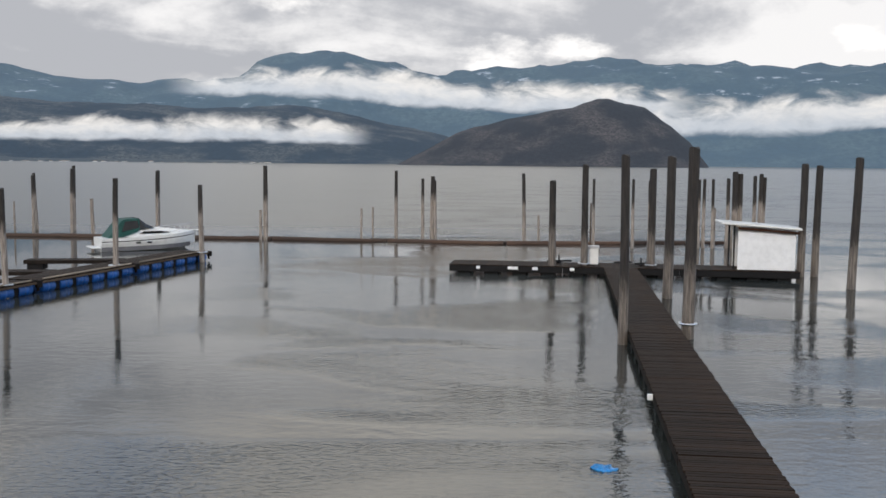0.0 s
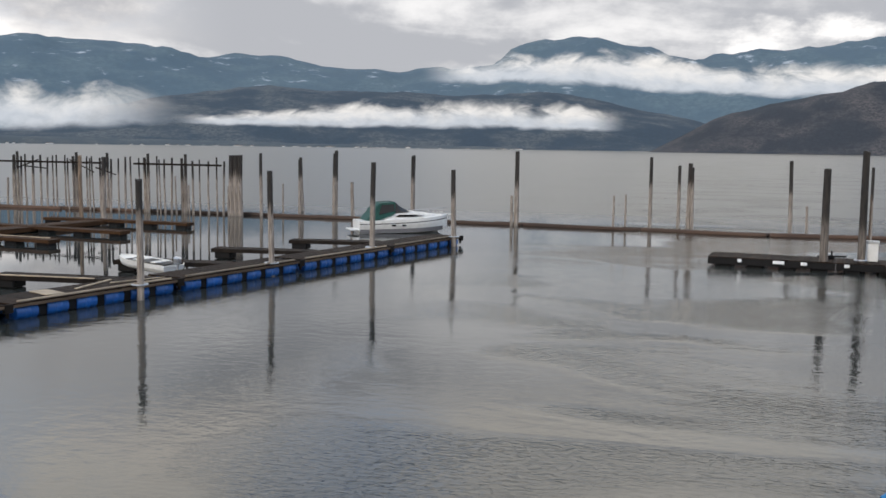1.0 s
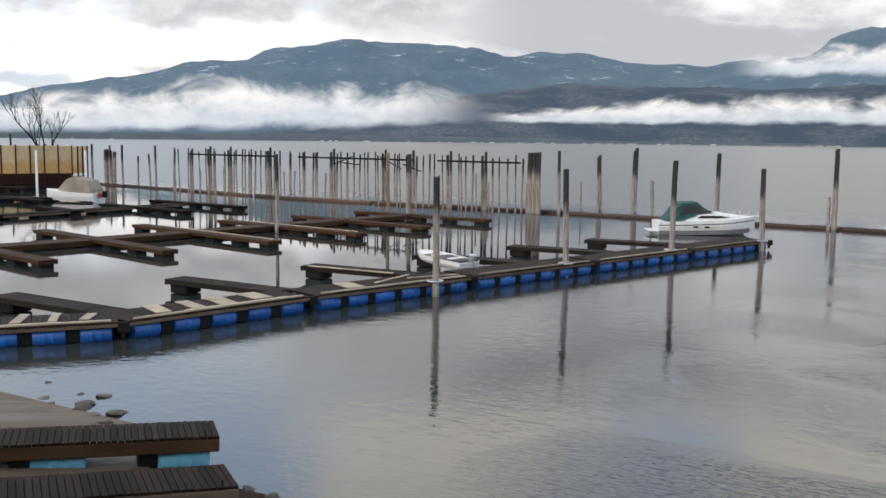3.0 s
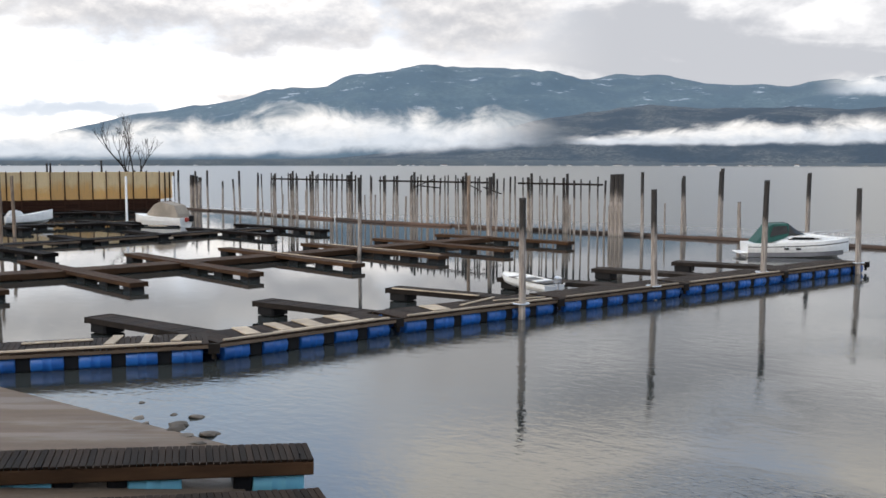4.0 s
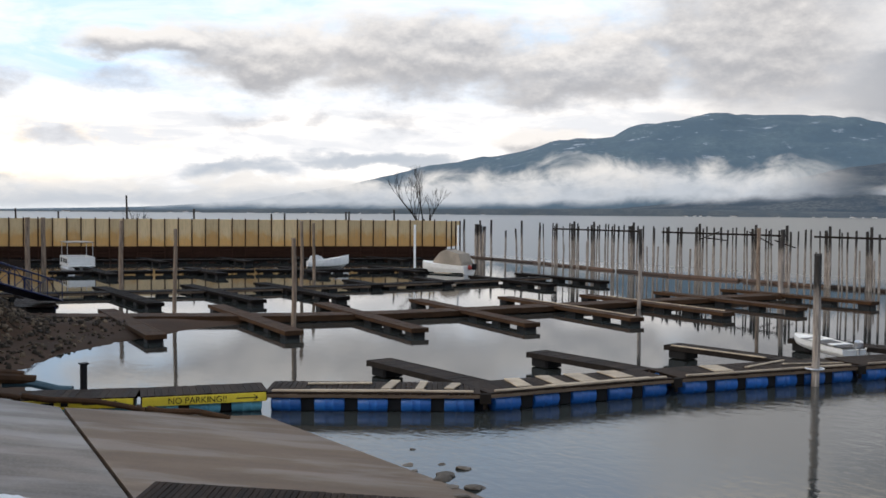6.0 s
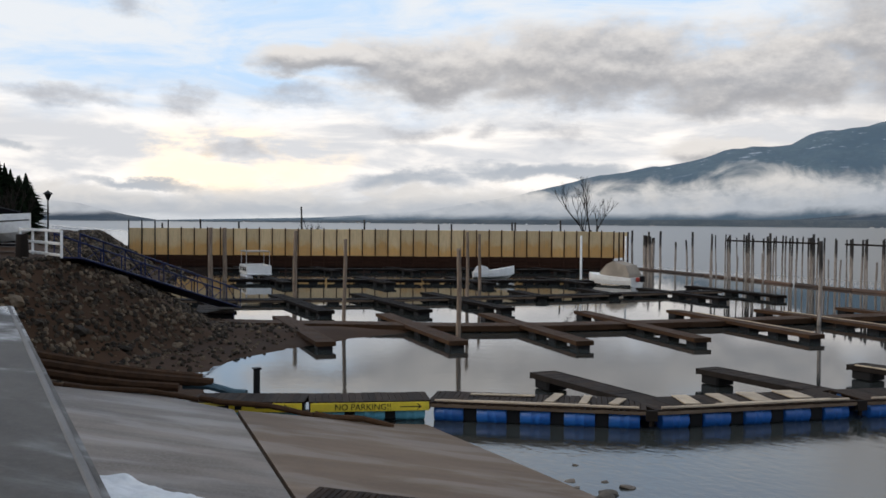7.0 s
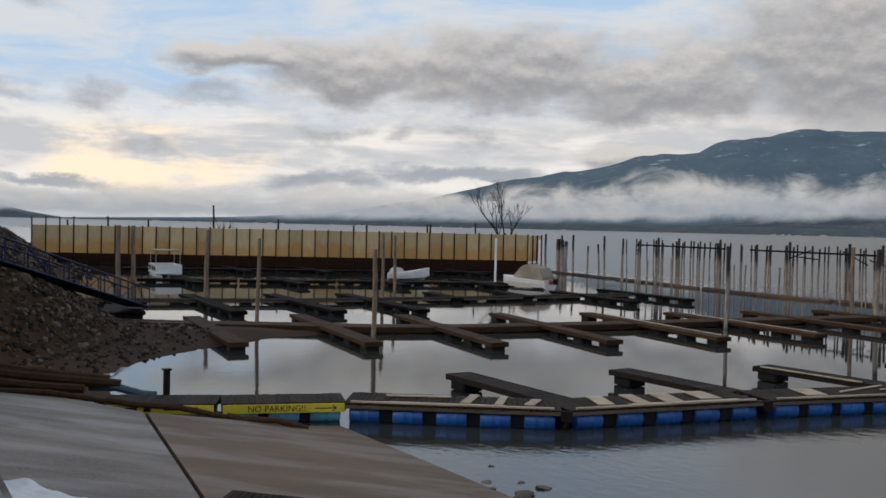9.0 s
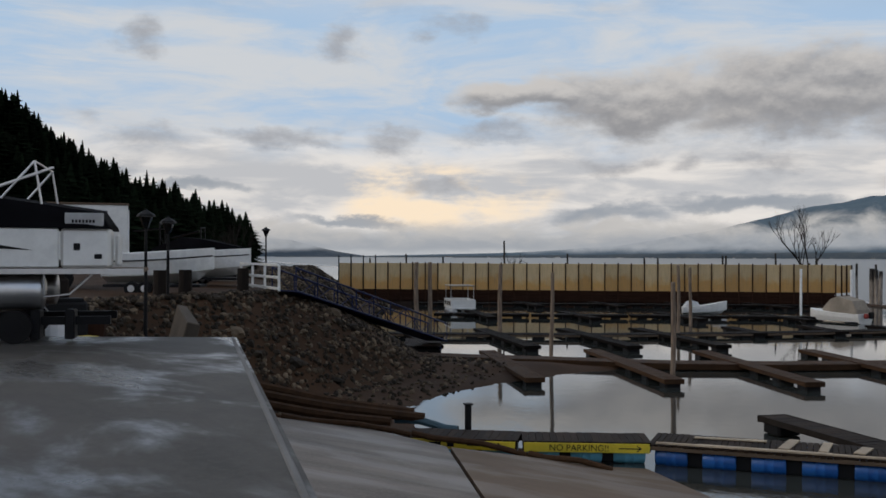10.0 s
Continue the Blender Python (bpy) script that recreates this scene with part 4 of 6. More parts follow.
for x0, x1, ya, yb in ((-90.5, -77.0, 25, 59), (-111.0, -95.5, 28, 70)):
    n = round((yb - ya) / 9)
    for i in range(n):
        p, q = lerp((x0, ya), (x1, yb), i / n), lerp((x0, ya), (x1, yb), (i + 0.98) / n)
        dock("far_dock_section", p, q, 1.8, 0.40, "dark far dock section near the breakwater", "far dock sections", deck=TARRED, beam=TARRED, blocks=4, board=0.3)
        for k in (0.5,):
            a = lerp(p, q, k)
            finger((a[0] + 4.6, a[1] - 0.4), (a[0] - 5.6, a[1] + 0.6), 0.9, 0.43, "dark far mooring finger", "far dock fingers", TARRED, TARRED)

# the long walkway and the cross dock at its end
WALK_A, WALK_B = (6.0, 9.0), (11.0, 50.3)
for i in range(6):
    p, q = lerp(WALK_A, WALK_B, (i + 0.004) / 6), lerp(WALK_A, WALK_B, (i + 0.996) / 6)
    off = 0.89
    d = Vector((q[0] - p[0], q[1] - p[1])).normalized()
    p, q = (p[0] + d.y * off, p[1] - d.x * off), (q[0] + d.y * off, q[1] - d.x * off)
    dock("walkway_section", p, q, 1.78, 0.5, "long walkway section of dark wet boards", "walkway sections", deck=DECK, beam=BARK, blocks=4, board=0.14, boards_apart=True)
CROSS = [(1.7, 51.4), (7.9, 50.6), (14.1, 49.8), (20.3, 48.9)]
for p, q in zip(CROSS, CROSS[1:]):
    t = dock("cross_dock_section", p, q, 2.5, 0.5, "wide black-sided cross dock at the walkway's end", "cross dock sections", deck=DECK, beam=BLACK, blocks=4, board=0.16, beam_h=0.34)
for p, s in (((5.2, 50.9), 0.55), ((6.4, 50.7), 0.3), ((3.3, 51.15), 0.2), ((8.4, 50.45), 0.25), ((8.0, 20.6), 0.2), ((6.55, 21.3), 0.18)):
    bm = box(B(), 0, -0.03, 0, s, 0.05, 0.16, bevel=0.015)
    solid("dock_bumper", bm, TARP, pose(*p, 0.36, 0, 0, heading(CROSS[0], CROSS[-1])), "small white rubber bumper on the dock's side", "bumper", "dock bumpers")
# rings that hold the near piles to the walkway
for x, y, z in ((10.0, 31.5, 0.55), (12.8, 51.0, 0.6), (9.15, 51.25, 0.62), (-19.55, 31.7, 0.62), (-17.75, 39.8, 0.62), (-15.75, 48.1, 0.62), (-13.1, 55.8, 0.62)):
    turns = [2 * math.pi * k / 16 for k in range(17)]
    bm = loft(B(), [[((0.3 + 0.035 * math.cos(b)) * math.cos(a), (0.3 + 0.035 * math.cos(b)) * math.sin(a), 0.035 * math.sin(b)) for b in [2 * math.pi * j / 6 for j in range(6)]] for a in turns])
    bmesh.ops.remove_doubles(bm, verts=bm.verts, dist=0.0005)
    solid("pile_ring", bm, ALU, pose(x, y, z), "grey steel ring holding a dock to its pile", "ring", "pile rings")


# ---- white shelter on the cross dock ----
sh = thing("dock_shelter", pose(17.2, 49.75, 0.5, 0, 0, heading(CROSS[0], CROSS[-1])), "white boarded shelter with a slightly sloping flat roof", "shelter")
part("front_wall", box(B(), 1.5, 0.12, 1.1, 3.0, 0.08, 2.2, bevel=0.01), TARP, sh)
part("side_wall", box(B(), 2.96, 1.05, 1.1, 0.08, 1.74, 2.2, bevel=0.01), TARP, sh)
part("back_wall", box(B(), 1.5, 1.96, 1.1, 3.0, 0.08, 2.2, bevel=0.01), TARP, sh)
for y in (0.1, 1.9):
    part("post", box(B(), -0.2, y, 1.2, 0.09, 0.09, 2.4), IRON, sh)
bm = box(B(), 0, 0, 0, 4.2, 2.5, 0.12, pose(1.15, 1.0, 2.38, 0, 4.0, 0), bevel=0.03)
part("roof", bm, WHITE, sh, "bright white roof sheet")
part("fascia", box(B(), 1.4, -0.1, 2.22, 3.2, 0.06, 0.14, pose(0, 0, 0.02, 0, 4, 0)), RUST, sh)
ks = thing("fuel_kiosk", pose(9.75, 52.0, 0.5, 0, 0, heading(CROSS[0], CROSS[-1])), "small white fuel cabinet with a grey cap", "kiosk")
part("body", box(B(), 0, 0, 0.45, 0.62, 0.45, 0.9, bevel=0.03), WHITE, ks)
part("cap", box(B(), 0, 0, 0.98, 0.7, 0.5, 0.14, bevel=0.02), ALU, ks)
part("mast", rod(B(), (-0.15, 0.3, 0), (-0.15, 0.3, 3.4), 0.05, 0.04), BEAM, ks)
for x, y, l in ((7.9, 52.3, 1.4), (11.4, 51.8, 1.0), (12.3, 51.2, 0.7)):
    bm = rod(B(), (-l / 2, 0, 0.12), (l / 2, 0, 0.16), 0.05, seg=6)
    rod(bm, (0, 0, 0), (0, 0, 0.45), 0.05, seg=6)
    box(bm, 0, 0, 0.05, 0.25, 0.2, 0.1)
    solid("mooring_cleat", bm, IRON, pose(x, y, 0.5, 0, 0, -7), "dark iron mooring cleat and bar", "cleat", "mooring cleats")

# a blue bag afloat
bm = B()
bmesh.ops.create_icosphere(bm, subdivisions=4, radius=0.27)
for v in bm.verts:
    v.co = Vector((v.co.x * (1 + 0.5 * noise.noise(v.co * 4)), v.co.y * 0.8, max(v.co.z * 0.2 + 0.10 * noise.noise(v.co * 9), -0.05))) * (1 + 0.5 * noise.noise(v.co * 3.1))
solid("plastic_bag", bm, material("blue_film", (0.03, 0.30, 0.72), 0.35, scale=2.0), pose(4.6, 16.6, 0.01) @ Matrix.Diagonal((0.85, 0.85, 0.7, 1)), "crumpled bright blue plastic bag floating on the water", "bag", smooth=True)


# ---- ramp, slab, near shore ----
def ramp_z(y):
    return 0.12 * (13.8 - y)


def sheet(bm, outline, thick, lift=0.0):
    """A slab over an outline on the slope of the ramp."""
    up = [bm.verts.new((x, y, ramp_z(y) + lift)) for x, y in outline]
    dn = [bm.verts.new((x, y, ramp_z(y) + lift - thick)) for x, y in outline]
    bm.faces.new(up), bm.faces.new(dn[::-1])
    n = len(up)
    for i in range(n):
        bm.faces.new((up[i], dn[i], dn[(i + 1) % n], up[(i + 1) % n]))
    bmesh.ops.recalc_face_normals(bm, faces=bm.faces)
    return bm


ramp = thing("boat_ramp", Matrix(), "wide concrete boat ramp sloping into the lake", "ramp", kind="structure")
part("ramp_panel", sheet(B(), [(-31.2, 1.9), (-14.0, 1.9), (-14.0, 6.10), (-27.3, 8.26), (-29.5, 6.4)], 0.5), GREY_CONCRETE, ramp)
part("ramp_panel", sheet(B(), [(-27.3, 8.38), (-14.0, 6.20), (-12.6, 11.4), (-14.4, 14.4), (-18.0, 15.4), (-22.6, 16.2), (-26.2, 14.6), (-26.0, 12.6)], 0.5, -0.012), CONCRETE, ramp)

bm = box(B(), -4.3, -14.0, 2.2, 32.6, 32.0, 4.4)
for v in bm.verts:
    if v.co.x < -10 and v.co.y > 0:
        v.co.x, v.co.y = -19.6, 2.10
    elif v.co.y > 0:
        v.co.y = 1.30
    elif v.co.x < -10:
        v.co.x = -29.5
solid("yard_slab", bm, SLAB, label="wet grey concrete yard slab with a straight edge", category="slab", kind="structure")
bm = B()
rod_a, rod_b = (-19.55, 2.01, 4.39), (11.9, 1.21, 4.39)
d = Vector(rod_b) - Vector(rod_a)
box(bm, d.length / 2, 0.02, 0, d.length, 0.06, 0.05, bevel=0.012)
solid("slab_edge", bm, material("pale_edge", (0.15, 0.145, 0.14), 0.7, scale=1.5), pose(*rod_a, 0, 0, heading(rod_a, rod_b)), label="paler concrete edge strip of the slab", category="edge strip", kind="structure")


def log_between(a, b, r, name, label, cat, group="", mat=LOG, seg=8):
    a, b = Vector(a), Vector(b)
    l = (b - a).length
    rings = [[(r * (1.05 - 0.15 * f) * math.cos(t), r * (1.05 - 0.15 * f) * math.sin(t) + 0.05 * math.sin(f * 7 + r * 40), l * f) for t in [2 * math.pi * j / seg for j in range(seg)]] for f in (0, 0.2, 0.4, 0.6, 0.8, 1)]
    m = Matrix.Translation(a) @ (b - a).to_track_quat("Z", "Y").to_matrix().to_4x4()
    return solid(name, loft(B(), rings), mat, m, label, cat, group)


KERB = [(-31.0, 2.2), (-30.2, 4.1), (-28.9, 7.7), (-26.85, 10.5), (-25.5, 12.4)]
for p, q in zip(KERB, KERB[1:]):
    log_between((*p, ramp_z(p[1]) + 0.06), (*lerp(p, q, 0.99), ramp_z(q[1]) + 0.04), 0.09, "kerb_log", "brown half-sunk kerb log beside the ramp", "log", "ramp kerb logs", BROWN)
for a, b, r in (((-35.5, 2.0, 1.75), (-32.4, 8.6, 0.75), 0.16), ((-34.2, 1.6, 1.7), (-31.4, 8.7, 0.72), 0.17), ((-33.0, 1.2, 1.6), (-30.4, 7.4, 0.85), 0.15)):
    log_between(a, b, r, "beached_log", "grey-brown beached log lying on the mud", "log", "beached logs", BROWN)
log_between((-31.9, 7.9, 0.72), (-30.7, 9.6, 0.5), 0.13, "blue_pipe", "short dull blue pipe lying by the logs", "pipe", mat=material("dull_blue_pipe", (0.035, 0.085, 0.115), 0.6, scale=1.5))
bm = rod(B(), (0, 0, -0.2), (0, 0, 0.95), 0.11, 0.11, 10)
box(bm, 0, 0, 0.97, 0.26, 0.26, 0.05, bevel=0.01)
solid("mooring_post", bm, IRON, pose(-30.6, 9.9, 0.3), "short black steel post on the shore", "post")

# the two sections with the yellow boards, half aground
SIGN_A, SIGN_B, SIGN_C = (-29.3, 7.4), (-27.75, 10.55), (-26.55, 13.95)
for p, q in ((SIGN_A, SIGN_B), (SIGN_B, SIGN_C)):
    p2, q2 = lerp(p, q, 0.02), lerp(p, q, 1.03 if q == SIGN_C else 0.98)
    lab = "aground dock section with a yellow lettered board" if q == SIGN_C else "aground dock section with a faded yellow board"
    t = dock("shore_dock_section", p2, q2, 1.5, 0.62, lab, "shore dock sections", drums="cyan", beam=BARK, board=0.2)
    l = math.dist(p2, q2)
    board = part("sign_board", box(B(), l / 2, -0.04, 0.46, l * 0.97, 0.045, 0.26, bevel=0.008), YELLOW, t, "yellow painted board")
    if q == SIGN_C:
        cu = bpy.data.curves.new("lettering", "FONT")
        cu.body, cu.size, cu.extrude, cu.align_x = "NO PARKING!!", 0.255, 0.003, "CENTER"
        cu.materials.append(IRON)
        tx = new("lettering", cu)
        tx.parent = board
        tx.matrix_basis = pose(l * 0.44, -0.067, 0.375, 90)
        bm = box(B(), l * 0.83, -0.067, 0.455, 0.62, 0.006, 0.028)
        for s in (1, -1):
            box(bm, 0, 0, 0, 0.16, 0.006, 0.028, pose(l * 0.83 + 0.26, -0.067, 0.455 + s * 0.04, 0, s * 40, 0))
        part("arrow", bm, IRON, board, "black painted arrow")
    else:
        bm = B()
        for x, w2 in ((0.5, 0.3), (1.0, 0.35), (1.45, 0.2)):
            box(bm, x, -0.067, 0.46, w2, 0.006, 0.12)
        part("lettering", bm, IRON, board, "faded black lettering")
        bm = box(B(), l * 0.72, -0.067, 0.455, 1.0, 0.006, 0.03)
        for s in (1, -1):
            box(bm, 0, 0, 0, 0.16, 0.006, 0.03, pose(l * 0.72 + 0.45, -0.067, 0.455 + s * 0.04, 0, s * 40, 0))
        part("arrow", bm, IRON, board, "black painted arrow")

# loose lumber left on the main dock
for p, q, k, y, l, w2, turn in ((0, 1, 0.55, 1.3, 1.5, 0.3, 80), (0, 1, 0.70, 1.2, 1.4, 0.25, 84), (0, 1, 0.85, 1.1, 1.0, 0.3, 75), (0, 1, 0.45, 0.3, 3.5, 0.14, 0), (1, 2, 0.25, 1.2, 1.4, 0.5, 78), (1, 2, 0.42, 1.2, 1.5, 0.45, 82), (1, 2, 0.58, 1.2, 1.5, 0.6, 80), (1, 2, 0.78, 1.3, 1.3, 0.7, 84),
                                (1, 2, 0.6, 0.35, 4.0, 0.14, 0), (2, 3, 0.3, 1.1, 1.2, 0.7, 80), (2, 3, 0.6, 1.4, 2.6, 0.12, 20), (2, 3, 0.82, 0.9, 2.4, 0.1, -12), (0, 1, 0.3, 1.5, 2.0, 0.2, 4)):
    a, b = MAIN_JOINTS[p], MAIN_JOINTS[q]
    ang = heading(a, b)
    x0, y0 = lerp(a, b, k)
    m = pose(x0, y0, 0.60, 0, 0, ang) @ pose(0, y, 0, 0, 0, turn)
    solid("loose_plank", box(B(), 0, 0, 0.012, l, w2, 0.04, bevel=0.006), PALE, m, "pale new plank lying loose on the dock", "plank", "loose planks")


# near floats pulled up on the ramp
def near_float(p, q, width, z0, z1, label, cyan=True, beam=None):
    l = math.dist(p, q)
    pitch = -math.degrees(math.atan2(z1 - z0, l))
    t = thing("float_section", pose(*p, z0, 0, pitch, heading(p, q)), label, "dock float", "floats on the ramp")
    n = int(l / 0.115)
    me = mesh_of(box(B(), 0, 0, 0, l / n - 0.010, width, 0.045, bevel=0.007), "plank", DECK)
    for i in range(n):
        part("plank", me, None, t, at=pose((i + 0.5) * l / n, width / 2 + rng.uniform(-0.01, 0.01), -0.022 + rng.uniform(-0.004, 0.004)))
    for y in (0.04, width - 0.04):
        part("side_beam", box(B(), l / 2, y, -0.17, l, 0.08, 0.24, bevel=0.02), beam or BROWN, t)
    for x in (0.04, l - 0.04):
        part("end_beam", box(B(), x, width / 2, -0.17, 0.08, width - 0.17, 0.22, bevel=0.015), beam or BROWN, t)
    for i in range(max(2, round(l / 1.7))):
        x = 0.6 + (l - 1.2) * i / (max(2, round(l / 1.7)) - 1)
        for y in (0.35, width - 0.35):
            part("float_drum", DRUM_CYAN if cyan else DRUM, None, t, at=pose(x, y, -0.5))
            part("float_block", BLOCK, None, t, at=pose(x + (0.62 if x < l / 2 else -0.62), y, -0.48) @ Matrix.Diagonal((0.7, 1, 0.9, 1)))
    part("eye_bolt", rod(B(), (0.25, width * 0.92, 0), (0.25, width * 0.92, 0.09), 0.015), IRON, t)
    return t


near_float((-12.6, 12.95), (-17.3, 7.1), 1.05, 0.75, 1.10, "dark slatted float section with pale blue drums")
near_float((-11.0, 11.6), (-14.4, 6.5), 1.15, 0.58, 1.0, "lower dark slatted float with a pale beam and blue drums", False, BEAM)

def snow_edge(x):
    """The y to which the old snow reaches on the ramp."""
    return float(np.interp(x, [-19.6, -18.9, -18.7, -18.2, -17.6, -17.2, -16.4], [3.0, 3.7, 4.25, 4.5, 5.15, 5.5, 5.2]))


bm = B()
rows = []
for i in range(33):
    x = -19.6 + i * 0.1
    row = []
    for j in range(29):
        y = 2.3 + (snow_edge(x) + 0.10 * noise.noise((x * 5, 0, 3)) - 2.3) * j / 28
        edge = min(1.0, (28 - j) / 5, i / 4, (32 - i) / 6)
        h = edge * (0.09 + 0.10 * noise.noise((x * 2.2, y * 2.2, 1)) + 0.06 * noise.noise((x * 7, y * 7, 5)))
        h += 0.13 * math.exp(-((x + 18.78) ** 2 + (y - 3.95) ** 2) / 0.02)
        row.append(bm.verts.new((x, y, ramp_z(y) + max(h, -0.02) - 0.006)))
    rows.append(row)
for p, q in zip(rows, rows[1:]):
    for j in range(28):
        bm.faces.new((p[j], q[j], q[j + 1], p[j + 1]))
solid("snow_bank", bm, SNOW, label="lumpy bank of dirty old snow on the ramp", category="snow", smooth=True)


# ---- rocks ----
def rock_mesh(seed, mat=None):
    r = random.Random(seed)
    bm = B()
    bmesh.ops.create_icosphere(bm, subdivisions=2, radius=0.5)
    k = Vector((r.uniform(0, 9), r.uniform(0, 9), r.uniform(0, 9)))
    for v in bm.verts:
        v.co *= 1 + 0.55 * noise.noise(v.co * 1.8 + k)
        v.co = Vector((v.co.x * r.uniform(0.95, 1.3), v.co.y, v.co.z * 0.72))
    return mesh_of(bm, "rock", mat or ROCK)


ROCKS = [rock_mesh(i) for i in range(9)]
PALE_ROCKS = [rock_mesh(i, SHORE_ROCK) for i in range(9)]
rr = random.Random(11)
n = 0
while n < 560:
    x = rr.uniform(-62, -34)
    toe = float(np.interp(x, [-62, -54, -47, -43, -38, -33], [14.5, 14.5, 12.5, 9, 4.5, 1]))
    y = toe - rr.uniform(-0.8, 7.2)
    s = rr.uniform(0.15, 0.36) * (1.9 if rr.random() < 0.10 else 1)
    if n < 300:
        ob = solid("riprap_rock", ROCKS[n % 9], None, pose(x, y, bank(x, y) + 0.08 * s, rr.uniform(-20, 20), rr.uniform(-20, 20), rr.uniform(0, 360)) @ Matrix.Diagonal((s, s, s, 1)), "rough grey-brown riprap boulder on the bank", "rock", "riprap boulders")
    n += 1
tmp = B()
bmesh.ops.create_icosphere(tmp, subdivisions=1, radius=0.6)
tv = [v.co.copy() for v in tmp.verts]
tf = [[v.index for v in f.verts] for f in tmp.faces]
tmp.free()
verts, faces = [], []
for i in range(11000):
    x = rr.uniform(-66, -30) if i % 5 else rr.uniform(-130, -66)
    toe = float(np.interp(x, [-130, -112, -95, -80, -62, -54, -47, -43, -38, -33], [24.5, 21.5, 17.5, 14.0, 14.5, 14.5, 12.5, 9, 4.5, 2.2]))
    y = toe - (rr.uniform(-0.8, 7.5) if rr.random() < 0.9 else rr.uniform(-4.5, 0))
    s = rr.uniform(0.07, 0.30) if x > -66 else rr.uniform(0.3, 0.7)
    m = pose(x, y, bank(x, y) + 0.04 * s, rr.uniform(0, 360), rr.uniform(0, 360), rr.uniform(0, 360)) @ Matrix.Diagonal((s, s * rr.uniform(0.6, 1), s * rr.uniform(0.5, 0.8), 1))
    k = len(verts)
    verts += [m @ (v * rr.uniform(0.8, 1.15)) for v in tv]
    faces += [[k + q for q in f] for f in tf]
me = bpy.data.meshes.new("bank_rubble")
me.from_pydata(verts, [], faces)
me.materials.append(ROCK)
solid("bank_rubble", me, None, label="loose stone rubble covering the bank", category="rubble", kind="stuff")
for x, y, s in ((-19.0, 13.9, 0.25), (-18.5, 13.7, 0.2), (-17.8, 14.1, 0.5), (-17.5, 13.8, 0.45), (-18.0, 14.8, 0.35), (-16.6, 14.0, 0.5), (-16.9, 13.6, 0.35), (-18.6, 14.6, 0.18), (-20.2, 14.9, 0.16), (-16.2, 13.3, 0.5), (9.9, 13.2, 0.5), (10.6, 12.7, 0.6), (9.3, 12.2, 0.5), (-10.9, 12.1, 0.25), (-10.3, 12.0, 0.3), (-9.8, 11.8, 0.25), (-9.3, 11.7, 0.35), (-8.8, 11.6, 0.25), (-10.6, 11.7, 0.2)):
    solid("shore_rock", PALE_ROCKS[int(s * 97) % 9], None, pose(x, y, 0.0, rr.uniform(-20, 20), 0, rr.uniform(0, 360)) @ Matrix.Diagonal((s * 0.9, s * 0.9, s * 0.45, 1)), "pale grey-brown rock at the water's edge", "rock", "shore rocks")


# ---- boats ----
def hull(L, W, bow, stern, draft, n=14, flat=0.6, rake=0.5):
    """A hull from stern (x = 0) to bow (x = L), closed by its deck."""
    rings = []
    for i in range(n + 1):
        f = i / n
        w2 = W / 2 * (1 - max(0.0, (f - flat) / (1 - flat)) ** 2.1) * (0.92 + 0.08 * min(1, f * 4)) + 0.02
        sh = stern + (bow - stern) * f ** 1.6
        k = -draft * (1 - max(0, (f - 0.55) / 0.45) ** 2)
        x = L * f - (1 - f) * 0
        xk = min(x, L * (1 - 0.16 * rake)) if f > 0.8 else x
        rings.append([(xk, 0, k + (sh - k) * 0.35 * max(0, f - 0.85) / 0.15), (x, w2 * 0.80, 0.06 + 0.25 * sh * f * f), (x, w2 * 0.97, sh * 0.62), (x, w2, sh), (x, w2 * 0.93, sh + 0.03), (x, -w2 * 0.93, sh + 0.03), (x, -w2, sh), (x, -w2 * 0.97, sh * 0.62), (x, -w2 * 0.80, 0.06 + 0.25 * sh * f * f)])
    return loft(B(), rings)


def stripe(L, W, z0, z1, flat=0.6, x0=0.0, x1=1.0, out=0.015, bow=0.0):
    """A band along both sides of a hull, between two heights."""
    bm = B()
    for s in (1, -1):
        rows = []
        for i in range(13):
            f = x0 + (x1 - x0) * i / 12
            w2 = W / 2 * (1 - max(0.0, (f - flat) / (1 - flat)) ** 2.1) * (0.92 + 0.08 * min(1, f * 4)) + 0.02
            rows.append([(L * f, s * (w2 * 0.985 + out), z0 + bow * f * f), (L * f, s * (w2 + out), z1 + bow * f * f)])
        va = [[bm.verts.new(p) for p in r] for r in rows]
        for a, b in zip(va, va[1:]):
            bm.faces.new((a[0], b[0], b[1], a[1]))
    return bm


cr = thing("cabin_cruiser", pose(-21.75, 62.55, 0, 0, 0, 32.5) @ Matrix.Diagonal((0.92, 0.92, 0.90, 1)), "white cabin cruiser with a green canvas canopy, moored", "boat")
part("hull", hull(7.2, 2.6, 1.35, 0.95, 0.35), WHITE, cr, smooth=False)
part("boot_stripe", stripe(7.2, 2.6, 0.02, 0.34, x1=0.93, bow=0.2), material("grey_stripe", (0.16, 0.16, 0.17), 0.4, scale=1.0), cr, "dark grey band above the waterline")
part("rub_rail", stripe(7.2, 2.6, 0.70, 0.76, x1=0.99, bow=0.36, out=0.03), IRON, cr)
rings = []
for x, w2, z in ((1.7, 1.12, 1.0), (2.2, 1.10, 1.55), (3.4, 1.02, 1.72), (4.6, 0.88, 1.62), (5.8, 0.62, 1.45), (6.7, 0.28, 1.38)):
    zb = 0.95 + 0.35 * (x / 7.2) ** 1.6
    rings.append([(x, w2, zb - 0.05), (x, w2 * 0.86, zb + (z - zb) * 0.75), (x, w2 * 0.55, z), (x, -w2 * 0.55, z), (x, -w2 * 0.86, zb + (z - zb) * 0.75), (x, -w2, zb - 0.05)])
